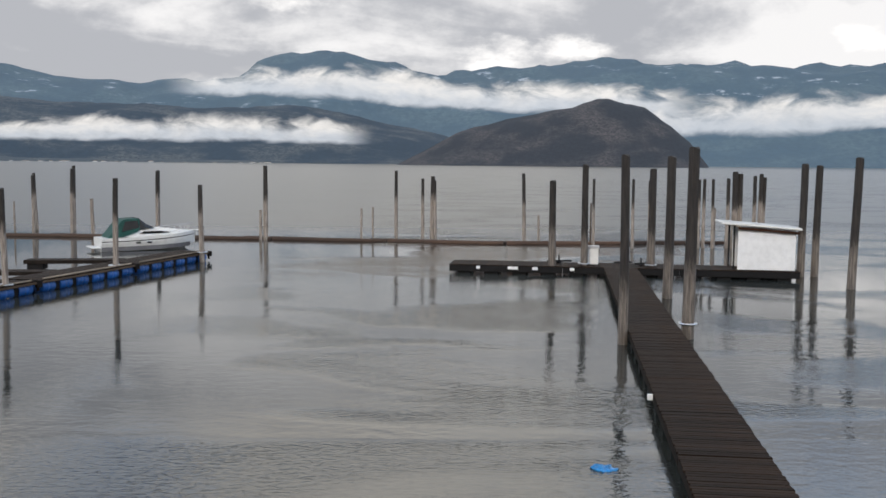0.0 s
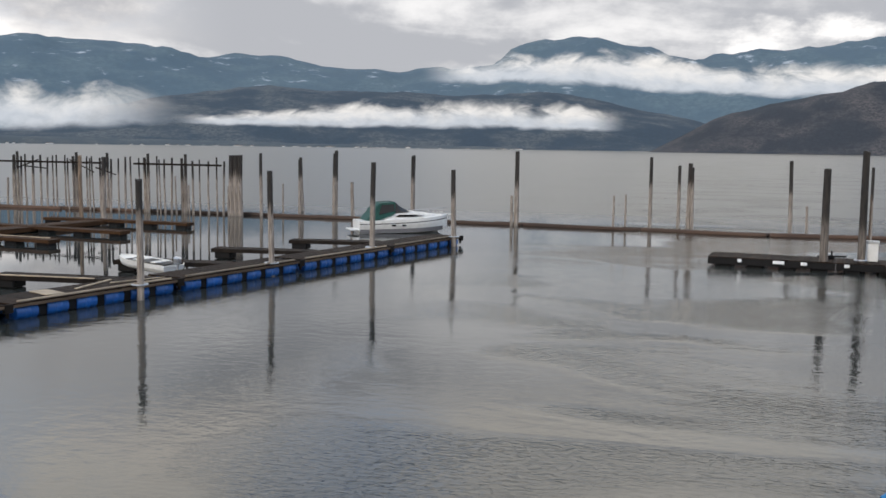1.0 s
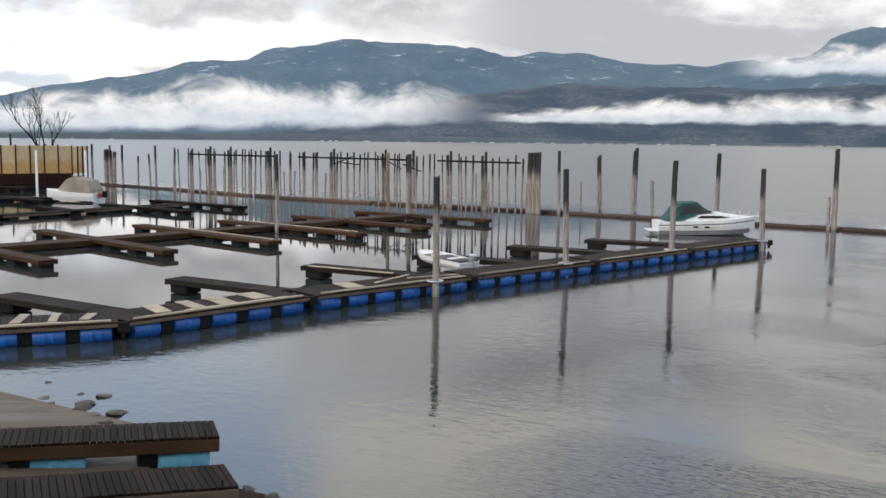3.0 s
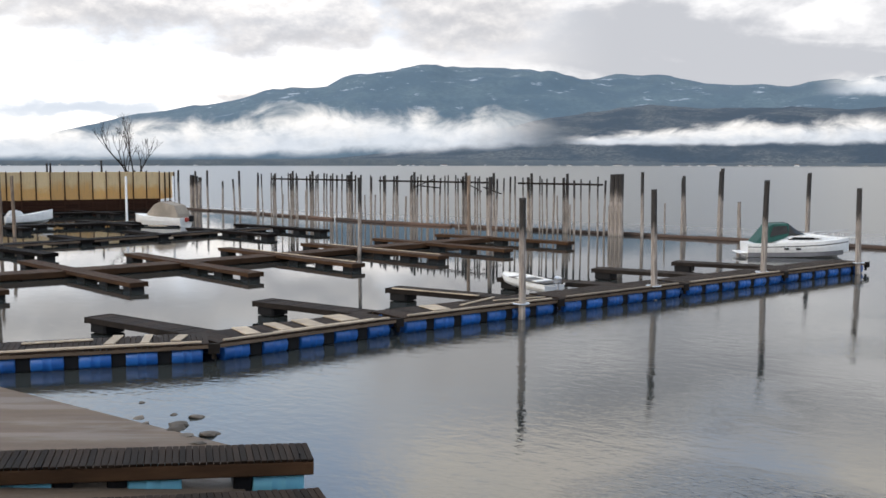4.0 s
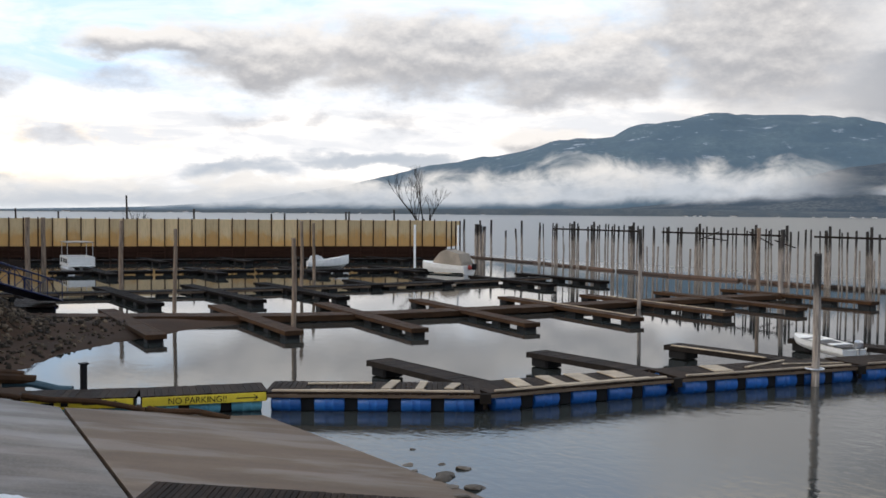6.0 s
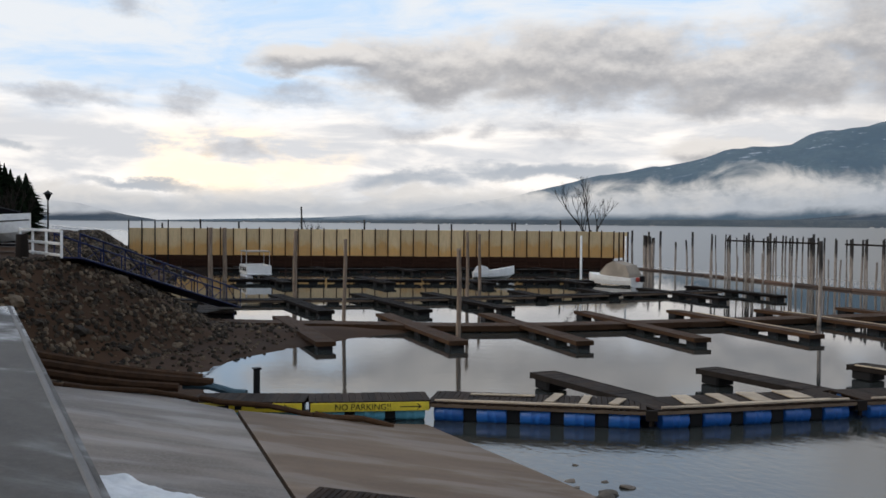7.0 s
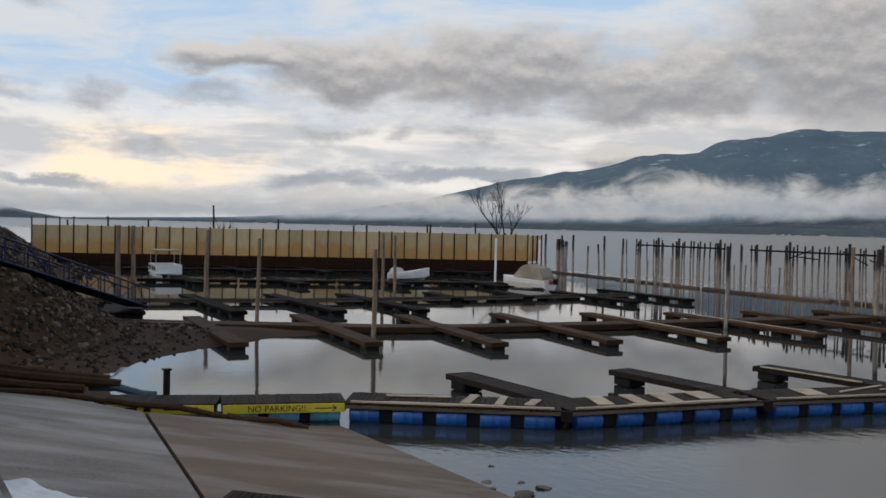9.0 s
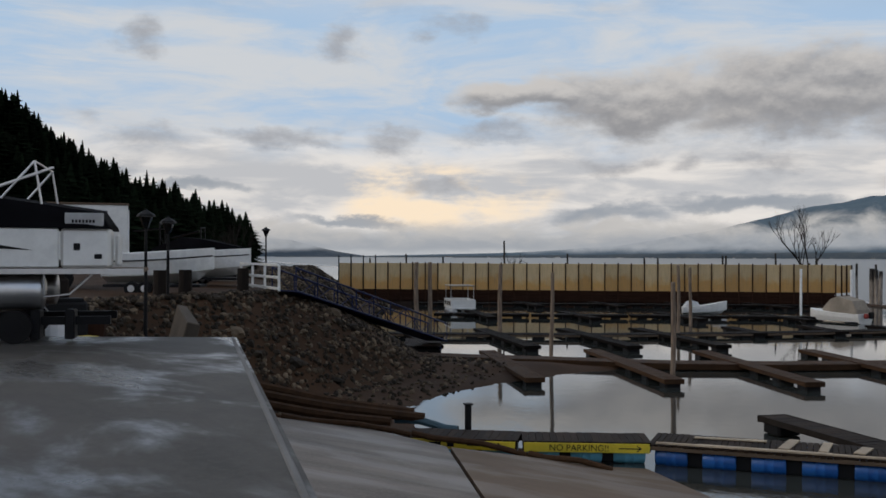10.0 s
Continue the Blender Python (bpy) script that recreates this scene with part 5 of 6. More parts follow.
part("cabin", loft(B(), rings), WHITE, cr)
for s in (1, -1):
    bm = B()
    pts = [(2.7, 1.26), (3.1, 1.44), (4.4, 1.42), (5.2, 1.30), (4.2, 1.24)]
    bm.faces.new([bm.verts.new((x, s * (1.09 - 0.09 * (x - 2.7)), z)) for x, z in pts])
    part("side_window", bm, GLASS, cr, "long dark cabin window")
    for x in (3.4, 2.6):
        part("porthole", box(B(), x, s * 1.30, 0.62, 0.34, 0.03, 0.12, bevel=0.01), GLASS, cr)
rings = [[(x, w2, z0), (x + 0.03, w2 * 0.9, z1), (x + 0.03, -w2 * 0.9, z1), (x, -w2, z0)] for x, w2, z0, z1 in ((0.5, 1.15, 0.93, 1.05), (0.9, 1.18, 1.0, 1.5), (1.4, 1.18, 1.05, 2.2), (1.65, 1.16, 1.1, 2.34), (2.6, 1.08, 1.4, 2.40), (2.75, 1.06, 1.6, 2.36))]
part("canopy", loft(B(), rings), GREEN, cr, "dark green canvas canopy")
for s in (1, -1):
    bm = B()
    bm.faces.new([bm.verts.new((x, s * y, z)) for x, y, z in ((1.45, 1.185, 1.45), (1.70, 1.10, 2.2), (2.62, 1.03, 2.24), (2.72, 1.08, 1.72))])
    part("canopy_window", bm, GLASS, cr, "smoky clear canopy panel")
rings = [[(x, w2, z0), (x, w2 * 0.88, z1), (x, -w2 * 0.88, z1), (x, -w2, z0)] for x, w2, z0, z1 in ((2.72, 1.06, 1.6, 2.42), (3.25, 1.02, 1.65, 2.0), (3.9, 0.85, 1.66, 1.70))]
part("windscreen", loft(B(), rings), GLASS, cr, "raked tinted windscreen")
bm = B()
for s in (1, -1):
    for i in range(6):
        x0, x1 = 4.6 + i * 0.42, 4.6 + (i + 1) * 0.42
        y0, y1 = s * (1.05 - 0.16 * i), s * (1.05 - 0.16 * (i + 1))
        rod(bm, (x0, y0, 1.62 + 0.05 * i), (x1, y1, 1.67 + 0.05 * i), 0.018, seg=5)
        rod(bm, (x0, y0, 1.2), (x0, y0, 1.62 + 0.05 * i), 0.015, seg=5)
part("bow_rail", bm, ALU, cr)
part("bow_pulpit", box(B(), 7.35, 0, 1.36, 0.7, 0.3, 0.06, bevel=0.02), WHITE, cr)
part("swim_platform", box(B(), -0.3, 0, 0.28, 0.6, 2.1, 0.08, bevel=0.03), WHITE, cr)

dg = thing("dinghy", pose(-21.9, 38.3, 0.12, 0, -3, 166), "small white open dinghy with an outboard, drawn up on a finger", "boat")
part("hull", hull(3.4, 1.35, 0.44, 0.32, 0.10), WHITE, dg)
bm = box(B(), 1.35, 0, 0.40, 2.3, 1.05, 0.02)
part("floor", bm, material("grey_liner", (0.07, 0.065, 0.06), 0.7, scale=2.0), dg, "grey cluttered inside", at=pose(0, 0, 0.03))
for x in (0.8, 1.9):
    part("bench", box(B(), x, 0, 0.46, 0.28, 1.05, 0.05, bevel=0.01), WHITE, dg)
part("gunwale", stripe(3.4, 1.35, 0.34, 0.42, bow=0.1, out=0.03), WHITE, dg)
bm = box(B(), -0.2, 0, 0.62, 0.36, 0.26, 0.34, bevel=0.07)
rod(bm, (-0.2, 0, 0.6), (-0.25, 0, -0.05), 0.06, 0.05)
part("outboard", bm, ALU, dg, "pale grey outboard motor")

hb = thing("pontoon_houseboat", pose(-97.3, 29.6, 0, 0, 0, -8), "small white pontoon boat with a canopy on posts", "boat")
for y in (-0.9, 0.9):
    part("pontoon", rod(B(), (-2.6, y, 0.2), (2.6, y, 0.2), 0.3, seg=10), ALU, hb)
part("deck", box(B(), 0, 0, 0.58, 5.4, 2.5, 0.12, bevel=0.02), WHITE, hb)
for y in (-1.2, 1.2):
    part("side_panel", box(B(), 0, y, 1.05, 5.2, 0.06, 0.75, bevel=0.02), WHITE, hb)
    for x in (-1.5, 0.2, 1.6):
        part("side_opening", box(B(), x, y * 1.03, 1.05, 0.9, 0.03, 0.4), GLASS, hb, "dark window band")
for x in (-2.57, 2.57):
    part("end_panel", box(B(), x, 0, 1.05, 0.06, 2.3, 0.75, bevel=0.02), WHITE, hb)
for x in (-1.8, 1.8):
    for y in (-1.15, 1.15):
        part("post", rod(B(), (x, y, 1.4), (x, y, 2.75), 0.03, seg=6), ALU, hb)
part("canopy", box(B(), 0, 0, 2.8, 4.2, 2.5, 0.1, bevel=0.03), BEIGE, hb, "flat beige canopy")

wb = thing("white_rowboat", pose(-90.6, 51.2, 0.1, 0, 0, 68), "white high-ended open boat on a far dock", "boat")
part("hull", hull(4.4, 1.3, 1.25, 0.6, 0.1, flat=0.5), WHITE, wb)
part("covered_heap", loft(B(), [[(0.1 + x, 0.55 * c * math.cos(t), 0.55 + 0.75 * c * abs(math.sin(t))) for t in [2 * math.pi * j / 10 for j in range(10)]] for x, c in ((0, 0.3), (0.3, 0.9), (0.9, 1.0), (1.4, 0.8), (1.7, 0.2))]), TARP, wb, "white sheet over the stern")

cb = thing("covered_cuddy_boat", pose(-73.6, 59.4, 0, 0, 0, 197), "white motorboat under a beige canvas cover", "boat")
part("hull", hull(5.6, 2.3, 1.15, 0.85, 0.3), WHITE, cb)
rings = [[(x, w2, 0.85), (x, w2 * 0.82, z), (x, -w2 * 0.82, z), (x, -w2, 0.85)] for x, w2, z in ((0.2, 1.08, 1.2), (0.7, 1.08, 2.0), (2.2, 1.08, 2.35), (2.9, 1.0, 2.1), (3.8, 0.8, 1.3))]
part("cover", loft(B(), rings), BEIGE, cb, "beige canvas cover")
bm = box(B(), -0.35, -0.3, 0.75, 0.45, 0.34, 0.6, bevel=0.08)
part("outboard", bm, IRON, cb, "black outboard motor")
part("small_outboard", box(B(), -0.3, 0.35, 0.7, 0.35, 0.3, 0.42, bevel=0.07), RED, cb, "red outboard cowl")
part("boot_stripe", stripe(5.6, 2.3, 0.05, 0.18, x1=0.9), GLASS, cb)
for x, y in ((-80.0, 57.5), (-76.8, 60.5)):
    solid("dock_post", rod(B(), (0, 0, -0.5), (0, 0, 4.7), 0.11, seg=10), TARP, pose(x, y, 0), "plain white plastic-sleeved dock post", "post", "white dock posts")


# ---- breakwater fence ----
FEN_A, FEN_B = (-128.7, 22.5), (-103.7, 79.5)
fl = math.dist(FEN_A, FEN_B)
fence = thing("breakwater_fence", pose(*FEN_A, 0, 0, 0, heading(FEN_A, FEN_B)), "tan panelled breakwater fence on rusty timber piles", "fence")
NP = 38
pw = fl / NP
panel = mesh_of(box(B(), 0, 0, 0, pw - 0.06, 0.08, 3.39, bevel=0.012), "panel", FENCE)
post = mesh_of(box(B(), 0, 0, 0, 0.13, 0.16, 5.4, bevel=0.02), "post", RUST)
tall = mesh_of(box(B(), 0, 0, 0, 0.13, 0.16, 6.3, bevel=0.02), "post", IRON)
plank = mesh_of(box(B(), 0, 0, 0, pw - 0.02, 0.1, 0.24, bevel=0.015), "wale", RUST)
for i in range(NP):
    part("panel", panel, None, fence, at=pose((i + 0.5) * pw, 0.0, 3.135 + rng.uniform(-0.02, 0.02), 0, 0, rng.uniform(-0.4, 0.4)))
    for z in (0.25, 0.60, 0.98, 1.3):
        part("wale", plank, None, fence, at=pose((i + 0.5) * pw, -0.05 - 0.02 * rng.random(), z))
for i in range(NP + 1):
    part("post", tall if i < 4 else post, None, fence, at=pose(i * pw, -0.12, 2.2 + (0.45 if i < 4 else 0.0) + rng.uniform(0, 0.12)))
part("back_wall", box(B(), fl / 2, 0.6, 0.7, fl, 0.3, 1.5), RUST, fence, "dark timber wall behind the piles")
ret = thing("fence_return", pose(*FEN_B, 0, 0, 0, heading(FEN_A, FEN_B) + 55), "short end of the breakwater fence", "fence")
for i in range(3):
    part("panel", panel, None, ret, at=pose((i + 0.5) * pw, 0, 3.05))
    part("post", post, None, ret, at=pose((i + 1) * pw, -0.12, 2.1))
    part("wale", plank, None, ret, at=pose((i + 0.5) * pw, -0.05, 0.9))
for d, w2 in ((0.0, 0.5), (0.5, 0.46), (1.0, 0.42)):
    pile(-100.7 + 1.15 * d, 82.3 + 0.3 * d, 4.4 - 0.3 * d, w2 * 1.15, label="thick brown pile at the fence's end", group="fence end piles")
for i, h in ((2, 5.5), (5, 6.0), (8, 5.7), (13, 7.5), (18, 6.1), (24, 5.6), (30, 5.9), (34, 6.2)):
    x, y = lerp(FEN_A, FEN_B, i / NP)
    pile(x - 3.0, y + 1.5, 5.92 - (5.92 - h) * 1.15, 0.25, rng.uniform(-0.02, 0.02), label="dark pile showing over the fence", group="piles behind the fence", seg=6)


# ---- gangway, railing, lamps ----
def truss(parent, a, b, h):
    a, b = Vector(a), Vector(b)
    n = 9
    bm = rod(B(), a, b, 0.06, seg=6)
    part("bottom_chord", bm, NAVY, parent)
    part("top_rail", rod(B(), a + Vector((0, 0, h)), b + Vector((0, 0, h)), 0.05, seg=6), NAVY, parent)
    for i in range(n + 1):
        p = a.lerp(b, i / n)
        part("upright", rod(B(), p, p + Vector((0, 0, h)), 0.03, seg=5), NAVY, parent)
        if i < n:
            q = a.lerp(b, (i + 1) / n)
            part("brace", rod(B(), p if i % 2 else p + Vector((0, 0, h)), q + Vector((0, 0, h)) if i % 2 else q, 0.022, seg=5), NAVY, parent)


gw = thing("gangway", Matrix(), "navy blue steel gangway sloping down to the docks", "gangway")
GA, GB = Vector((-46.4, 6.0, 4.25)), Vector((-58.6, 16.6, 0.72))
side = Vector((GB.y - GA.y, -(GB.x - GA.x), 0)).normalized() * 0.65
truss(gw, GA + side, GB + side, 1.05)
truss(gw, GA - side, GB - side, 1.05)
d = GB - GA
walkm = Matrix.Translation((GA + GB) / 2) @ d.to_track_quat("X", "Z").to_matrix().to_4x4()
part("walkway", box(B(), 0, 0, 0, d.length, 1.2, 0.06), NAVY, gw, at=walkm)
gd = dock("landing_float", (-56.2, 16.2), (-61.5, 17.6), 2.2, 0.6, "dark landing float at the gangway's foot", "landing floats", deck=DECK, beam=NAVY, blocks=3)

rl = thing("white_railing", pose(-53.6, 4.6, 4.25, 0, 0, 8), "white painted timber railing on the bank's edge", "railing")
for x in (0.0, 2.6, 5.2, 7.9):
    part("post", box(B(), x, 0, 0.6, 0.1, 0.1, 1.2, bevel=0.01), WHITE, rl)
for z in (0.12, 0.62, 1.18):
    part("rail", box(B(), 3.95, -0.07, z, 8.0, 0.05, 0.12, bevel=0.01), WHITE, rl)
part("brace", box(B(), 0, 0, 0, 1.6, 0.08, 0.1, pose(-0.5, 0, 0.6, 0, -55, 0)), WHITE, rl)


def lamp(x, y, z, h, label):
    t = thing("street_lamp", pose(x, y, z), label, "lamp", "yard lamps")
    part("pole", rod(B(), (0, 0, -0.3), (0, 0, h - 0.5), 0.075, 0.05, 8), IRON, t)
    part("lantern", loft(B(), [[(r * math.cos(a), r * math.sin(a), zz) for a in [2 * math.pi * j / 8 for j in range(8)]] for r, zz in ((0.08, h - 0.5), (0.24, h - 0.1), (0.24, h - 0.08))]), GLASS, t, "clear tapered lantern")
    part("cap", loft(B(), [[(r * math.cos(a), r * math.sin(a), zz) for a in [2 * math.pi * j / 8 for j in range(8)]] for r, zz in ((0.34, h - 0.08), (0.30, h), (0.06, h + 0.14), (0.02, h + 0.2))]), IRON, t)
    return t


lamp(-75.0, 7.9, 4.2, 3.55, "black iron street lamp with a tapered lantern")
lamp(-41.5, 0.9, 3.4, 3.8, "dark street lamp on the crowded yard")
lamp(-37.5, 0.15, 2.6, 4.7, "tall dark street lamp beside the stored boats")


# ---- boats and gear in the yard ----
pb = thing("pontoon_boat", pose(-19.35, -0.35, 4.4, 0, 0, -91), "white pontoon boat on a trailer under a black cover", "boat")
for y in (0.0, -1.75):
    prof = [(-0.02, 0.02), (0.0, 0.20), (0.03, 0.30), (0.06, 0.31), (0.4, 0.315), (6.5, 0.315)]
    part("pontoon", loft(B(), [[(x + 0.75, y + r * math.cos(a), 0.87 + r * math.sin(a)) for a in [2 * math.pi * j / 20 for j in range(20)]] for x, r in prof]), ALU, pb, "bare aluminium float tube", smooth=True)
part("deck", box(B(), 2.9, -0.88, 1.21, 7.5, 2.55, 0.07, bevel=0.015), BEAM, pb)
part("deck_trim", box(B(), 2.9, 0.41, 1.21, 7.52, 0.03, 0.09), ALU, pb)
part("side_panel", box(B(), 3.75, 0.36, 1.60, 6.5, 0.05, 0.66, bevel=0.02), WHITE, pb, "cream side fence panel")
part("side_panel", box(B(), 4.0, -2.1, 1.60, 5.9, 0.05, 0.66, bevel=0.02), WHITE, pb)
part("stern_locker", box(B(), 0.08, -0.05, 1.60, 0.8, 0.78, 0.68, bevel=0.05), WHITE, pb, "white stern locker")
part("stern_gate", box(B(), -0.42, -0.2, 1.56, 0.10, 0.35, 0.56, bevel=0.04), WHITE, pb)
part("latch", box(B(), 0.22, 0.35, 1.62, 0.1, 0.03, 0.12, bevel=0.01), IRON, pb)
part("vent", box(B(), -0.12, 0.35, 1.46, 0.12, 0.03, 0.08, bevel=0.01), IRON, pb)
bm = B()
pts = [(0.9, 1.56), (1.5, 1.66), (3.5, 1.82), (3.5, 1.72), (1.8, 1.60)]
bm.faces.new([bm.verts.new((x, 0.392, z)) for x, z in pts])
part("swoosh", bm, IRON, pb, "black painted swoosh")
part("side_plate", box(B(), 0.1, 0.37, 2.06, 0.62, 0.03, 0.26, bevel=0.008), material("grey_plate", (0.55, 0.55, 0.55), 0.5), pb, "grey plate with a worn mark")
bm = B()
for i in range(7):
    box(bm, -0.05 + i * 0.055, 0.392, 2.05, 0.035, 0.006, 0.05)
part("worn_mark", bm, IRON, pb, "dark worn bars")
rings = [[(x, 0.40, z0), (x, 0.30, z1), (x, -0.88, z1 + 0.08), (x, -2.05, z1), (x, -2.15, z0)] for x, z0, z1 in ((-0.3, 1.93, 1.98), (-0.15, 1.93, 2.2), (1.6, 1.93, 2.45), (3.2, 1.92, 2.42), (4.6, 1.92, 2.5), (6.6, 1.92, 2.3))]
part("cover", loft(B(), rings), CANVAS, pb, "black canvas cover")
bm = B()
for s in (0.25, -2.0):
    rod(bm, (1.6, s, 2.2), (0.9, s, 3.05), 0.02, seg=6)
    rod(bm, (0.75, s, 2.1), (0.9, s, 3.05), 0.02, seg=6)
rod(bm, (0.9, 0.25, 3.05), (0.9, -2.0, 3.05), 0.02, seg=6)
rod(bm, (1.5, 0.25, 2.6), (0.6, 0.25, 2.95), 0.025, seg=6)
part("canopy_frame", bm, ALU, pb, "folded aluminium canopy frame")
bm = B()
pts = [(0.75, 0.2, 1.18), (0.75, 0.2, 0.78), (0.35, 0.15, 0.82), (0.0, 0.1, 1.15)]
for p, q in zip(pts, pts[1:]):
    rod(bm, p, q, 0.02, seg=6)
part("boarding_ladder", bm, ALU, pb)
part("trailer_beam", box(B(), 3.0, -0.05, 0.36, 6.6, 0.12, 0.14), IRON, pb)
part("trailer_beam", box(B(), 3.0, -1.7, 0.36, 6.6, 0.12, 0.14), IRON, pb)
for x in (1.2, 3.4):
    for y in (0.2, -1.95):
        wh = part("wheel", rod(B(), (x, y - 0.1, 0.28), (x, y + 0.1, 0.28), 0.28, seg=18), BLACK, pb)
        part("rim", rod(B(), (x, y - 0.11, 0.28), (x, y + 0.11, 0.28), 0.14, seg=12), IRON, wh)
for x in (0.35, 0.9):
    part("support", box(B(), x, -0.1, 0.3, 0.16, 0.5, 0.5, bevel=0.02), IRON, pb)

# yard ground between the slab and the bank
bm = box(B(), 0, 0, 0, 0.35, 9.0, 3.4, bevel=0.03)
solid("retaining_wall", bm, material("stained_concrete", (0.085, 0.070, 0.056), 0.85, scale=0.8, spec=0.1), pose(-31.6, 1.05, 2.5, 0, 14, 91), label="short grey concrete retaining wall below the yard", category="wall", kind="structure")


def stored_boat(x, y, z, turn, L, hullmat, label, cover=None):
    t = thing("stored_boat", pose(x, y, z, 0, 0, turn), label, "boat", "boats stored in the yard")
    part("hull", hull(L, 2.2, 1.25, 1.0, 0.25), hullmat, t, at=pose(0, 0, 0.75))
    part("rub_rail", stripe(L, 2.2, 0.66, 0.72, x1=0.99, bow=0.25, out=0.03), IRON, t, at=pose(0, 0, 0.75))
    if cover:
        rings = [[(xx, w2, 1.7), (xx, w2 * 0.7, zz), (xx, -w2 * 0.7, zz), (xx, -w2, 1.7)] for xx, w2, zz in ((0.2, 1.0, 2.0), (L * 0.35, 1.08, 2.6), (L * 0.55, 1.0, 2.5), (L * 0.9, 0.4, 2.1))]
        part("cover", loft(B(), rings), cover, t, "dark fitted cover")
    part("trailer_frame", box(B(), L * 0.45, 0, 0.4, L * 0.9, 1.2, 0.12), IRON, t)
    for xx in (L * 0.3, L * 0.42):
        for yy in (-1.05, 1.05):
            wh = part("wheel", rod(B(), (xx, yy - 0.1, 0.3), (xx, yy + 0.1, 0.3), 0.3, seg=14), BLACK, t)
            part("rim", rod(B(), (xx, yy - 0.11, 0.3), (xx, yy + 0.11, 0.3), 0.15, seg=10), ALU, wh)
    return t


stored_boat(-46.0, -1.6, 4.15, 74, 4.6, WHITE, "white runabout on a trailer beside the bank")
stored_boat(-57.0, 0.2, 4.2, 62, 5.6, WHITE, "white speedboat on a trailer under a dark cover", CANVAS)
stored_boat(-64.5, 0.8, 4.2, 60, 5.6, WHITE, "white boat with a raised tower, stored on a trailer", CANVAS)

bt = thing("box_trailer", pose(-52.6, -3.5, 4.2, 0, 0, 94), "large white box trailer with a dark sign strip", "trailer")
part("body", box(B(), 0, 0, 2.75, 4.9, 2.3, 2.7, bevel=0.05), WHITE, bt)
part("roof_edge", box(B(), 0, 0, 4.12, 5.0, 2.4, 0.1, bevel=0.02), BEAM, bt)
sb = part("sign_strip", box(B(), 0.35, -1.18, 3.55, 2.3, 0.04, 0.5), material("grey_sign", (0.18, 0.18, 0.19), 0.5), bt, "dark grey sign strip")
bm = B()
for i in range(8):
    box(bm, -0.55 + i * 0.26, -1.21, 3.55, 0.16, 0.01, 0.24 if i % 3 else 0.32)
part("lettering", bm, WHITE, sb, "pale bars of lettering")
part("front_wall", box(B(), 2.48, 0, 2.7, 0.06, 2.1, 2.3, bevel=0.02), TARP, bt)
for xx in (-1.5, -0.5):
    for yy in (-1.15, 1.15):
        part("wheel", rod(B(), (xx, yy - 0.12, 0.45), (xx, yy + 0.12, 0.45), 0.45, seg=16), BLACK, bt)
part("chassis", box(B(), 0, 0, 1.15, 4.8, 2.0, 0.5), IRON, bt)

rf = thing("shed", pose(-58, -13.0, 5.0, 0, 0, 80), "pale shed with a low-pitched white roof", "shed")
part("wall", box(B(), 0, 0, 1.7, 9, 6, 3.4), BEIGE, rf)
part("roof", loft(B(), [[(x, -3.4, 3.4), (x, 0, 4.5), (x, 3.4, 3.4), (x, 3.4, 3.3), (x, 0, 4.3), (x, -3.4, 3.3)] for x in (-4.9, 4.9)]), TARP, rf)

# clutter under and behind the pontoon boat
rc = random.Random(3)
for i, (x, y, s, m, lab) in enumerate(((-32.6, -1.5, 0.7, YELLOW, "yellow coiled strap on the clutter"), (-32.0, -2.2, 0.9, TARP, "white plastic tub in the clutter"), (-33.2, -0.9, 0.7, TARP, "white bucket in the clutter"), (-33.6, -2.2, 1.1, IRON, "dark engine cowl in the clutter"),
                                       (-34.4, -2.9, 1.2, BARK, "dark wooden crate in the clutter"), (-32.6, -3.1, 1.2, BLACK, "black plastic bin in the clutter"), (-34.0, -1.4, 0.9, RUST, "rusty steel drum in the clutter"), (-31.4, -3.2, 1.2, BARK, "dark timber block in the clutter"))):
    bm = B()
    if i in (1, 2, 6):
        rod(bm, (0, 0, 0), (0, 0, s), s * 0.42, s * 0.5, 14)
        rod(bm, (0, 0, s), (0, 0, s * 1.04), s * 0.53, s * 0.53, 14)
    else:
        box(bm, 0, 0, s * 0.5, s * 1.2, s * 0.8, s, bevel=0.08)
        box(bm, 0.1, 0, s * 1.04, s * 0.8, s * 0.7, s * 0.1, bevel=0.02)
    solid("yard_clutter", bm, m, pose(x, y, bank(x, y), 0, 0, rc.uniform(0, 180)), lab, "clutter", "yard clutter")
for x, y, tilt in ((-57.8, 0.6, 14), (-64.8, 3.0, 35)):
    bm = B()
    for k in (-0.5, 0.5):
        rod(bm, (0, k, 0), (0, k, 3.4), 0.05, 0.05, 6)
        rod(bm, (0.7, k, 0), (0.1, k, 2.6), 0.035, 0.035, 6)
    rod(bm, (0, -0.5, 3.35), (0, 0.5, 3.35), 0.05, 0.05, 6)
    box(bm, -0.3, 0, 3.1, 1.8, 1.0, 0.06, pose(0, 0, 0, 0, -tilt * 0.4, 0))
    solid("boat_tower", bm, IRON, pose(x, y, 4.2, 0, 0, 74), "folded aluminium tower frame among stored boats", "frame", "boat towers")
for x, y in ((-42.6, 0.6), (-43.7, 1.6), (-48.3, 4.3)):
    bm = rod(B(), (0, 0, -0.3), (0, 0, 1.15), 0.3, 0.26, 10)
    solid("timber_bollard", bm, BARK, pose(x, y, 4.1), "squat dark timber bollard on the bank", "bollard", "bollards")


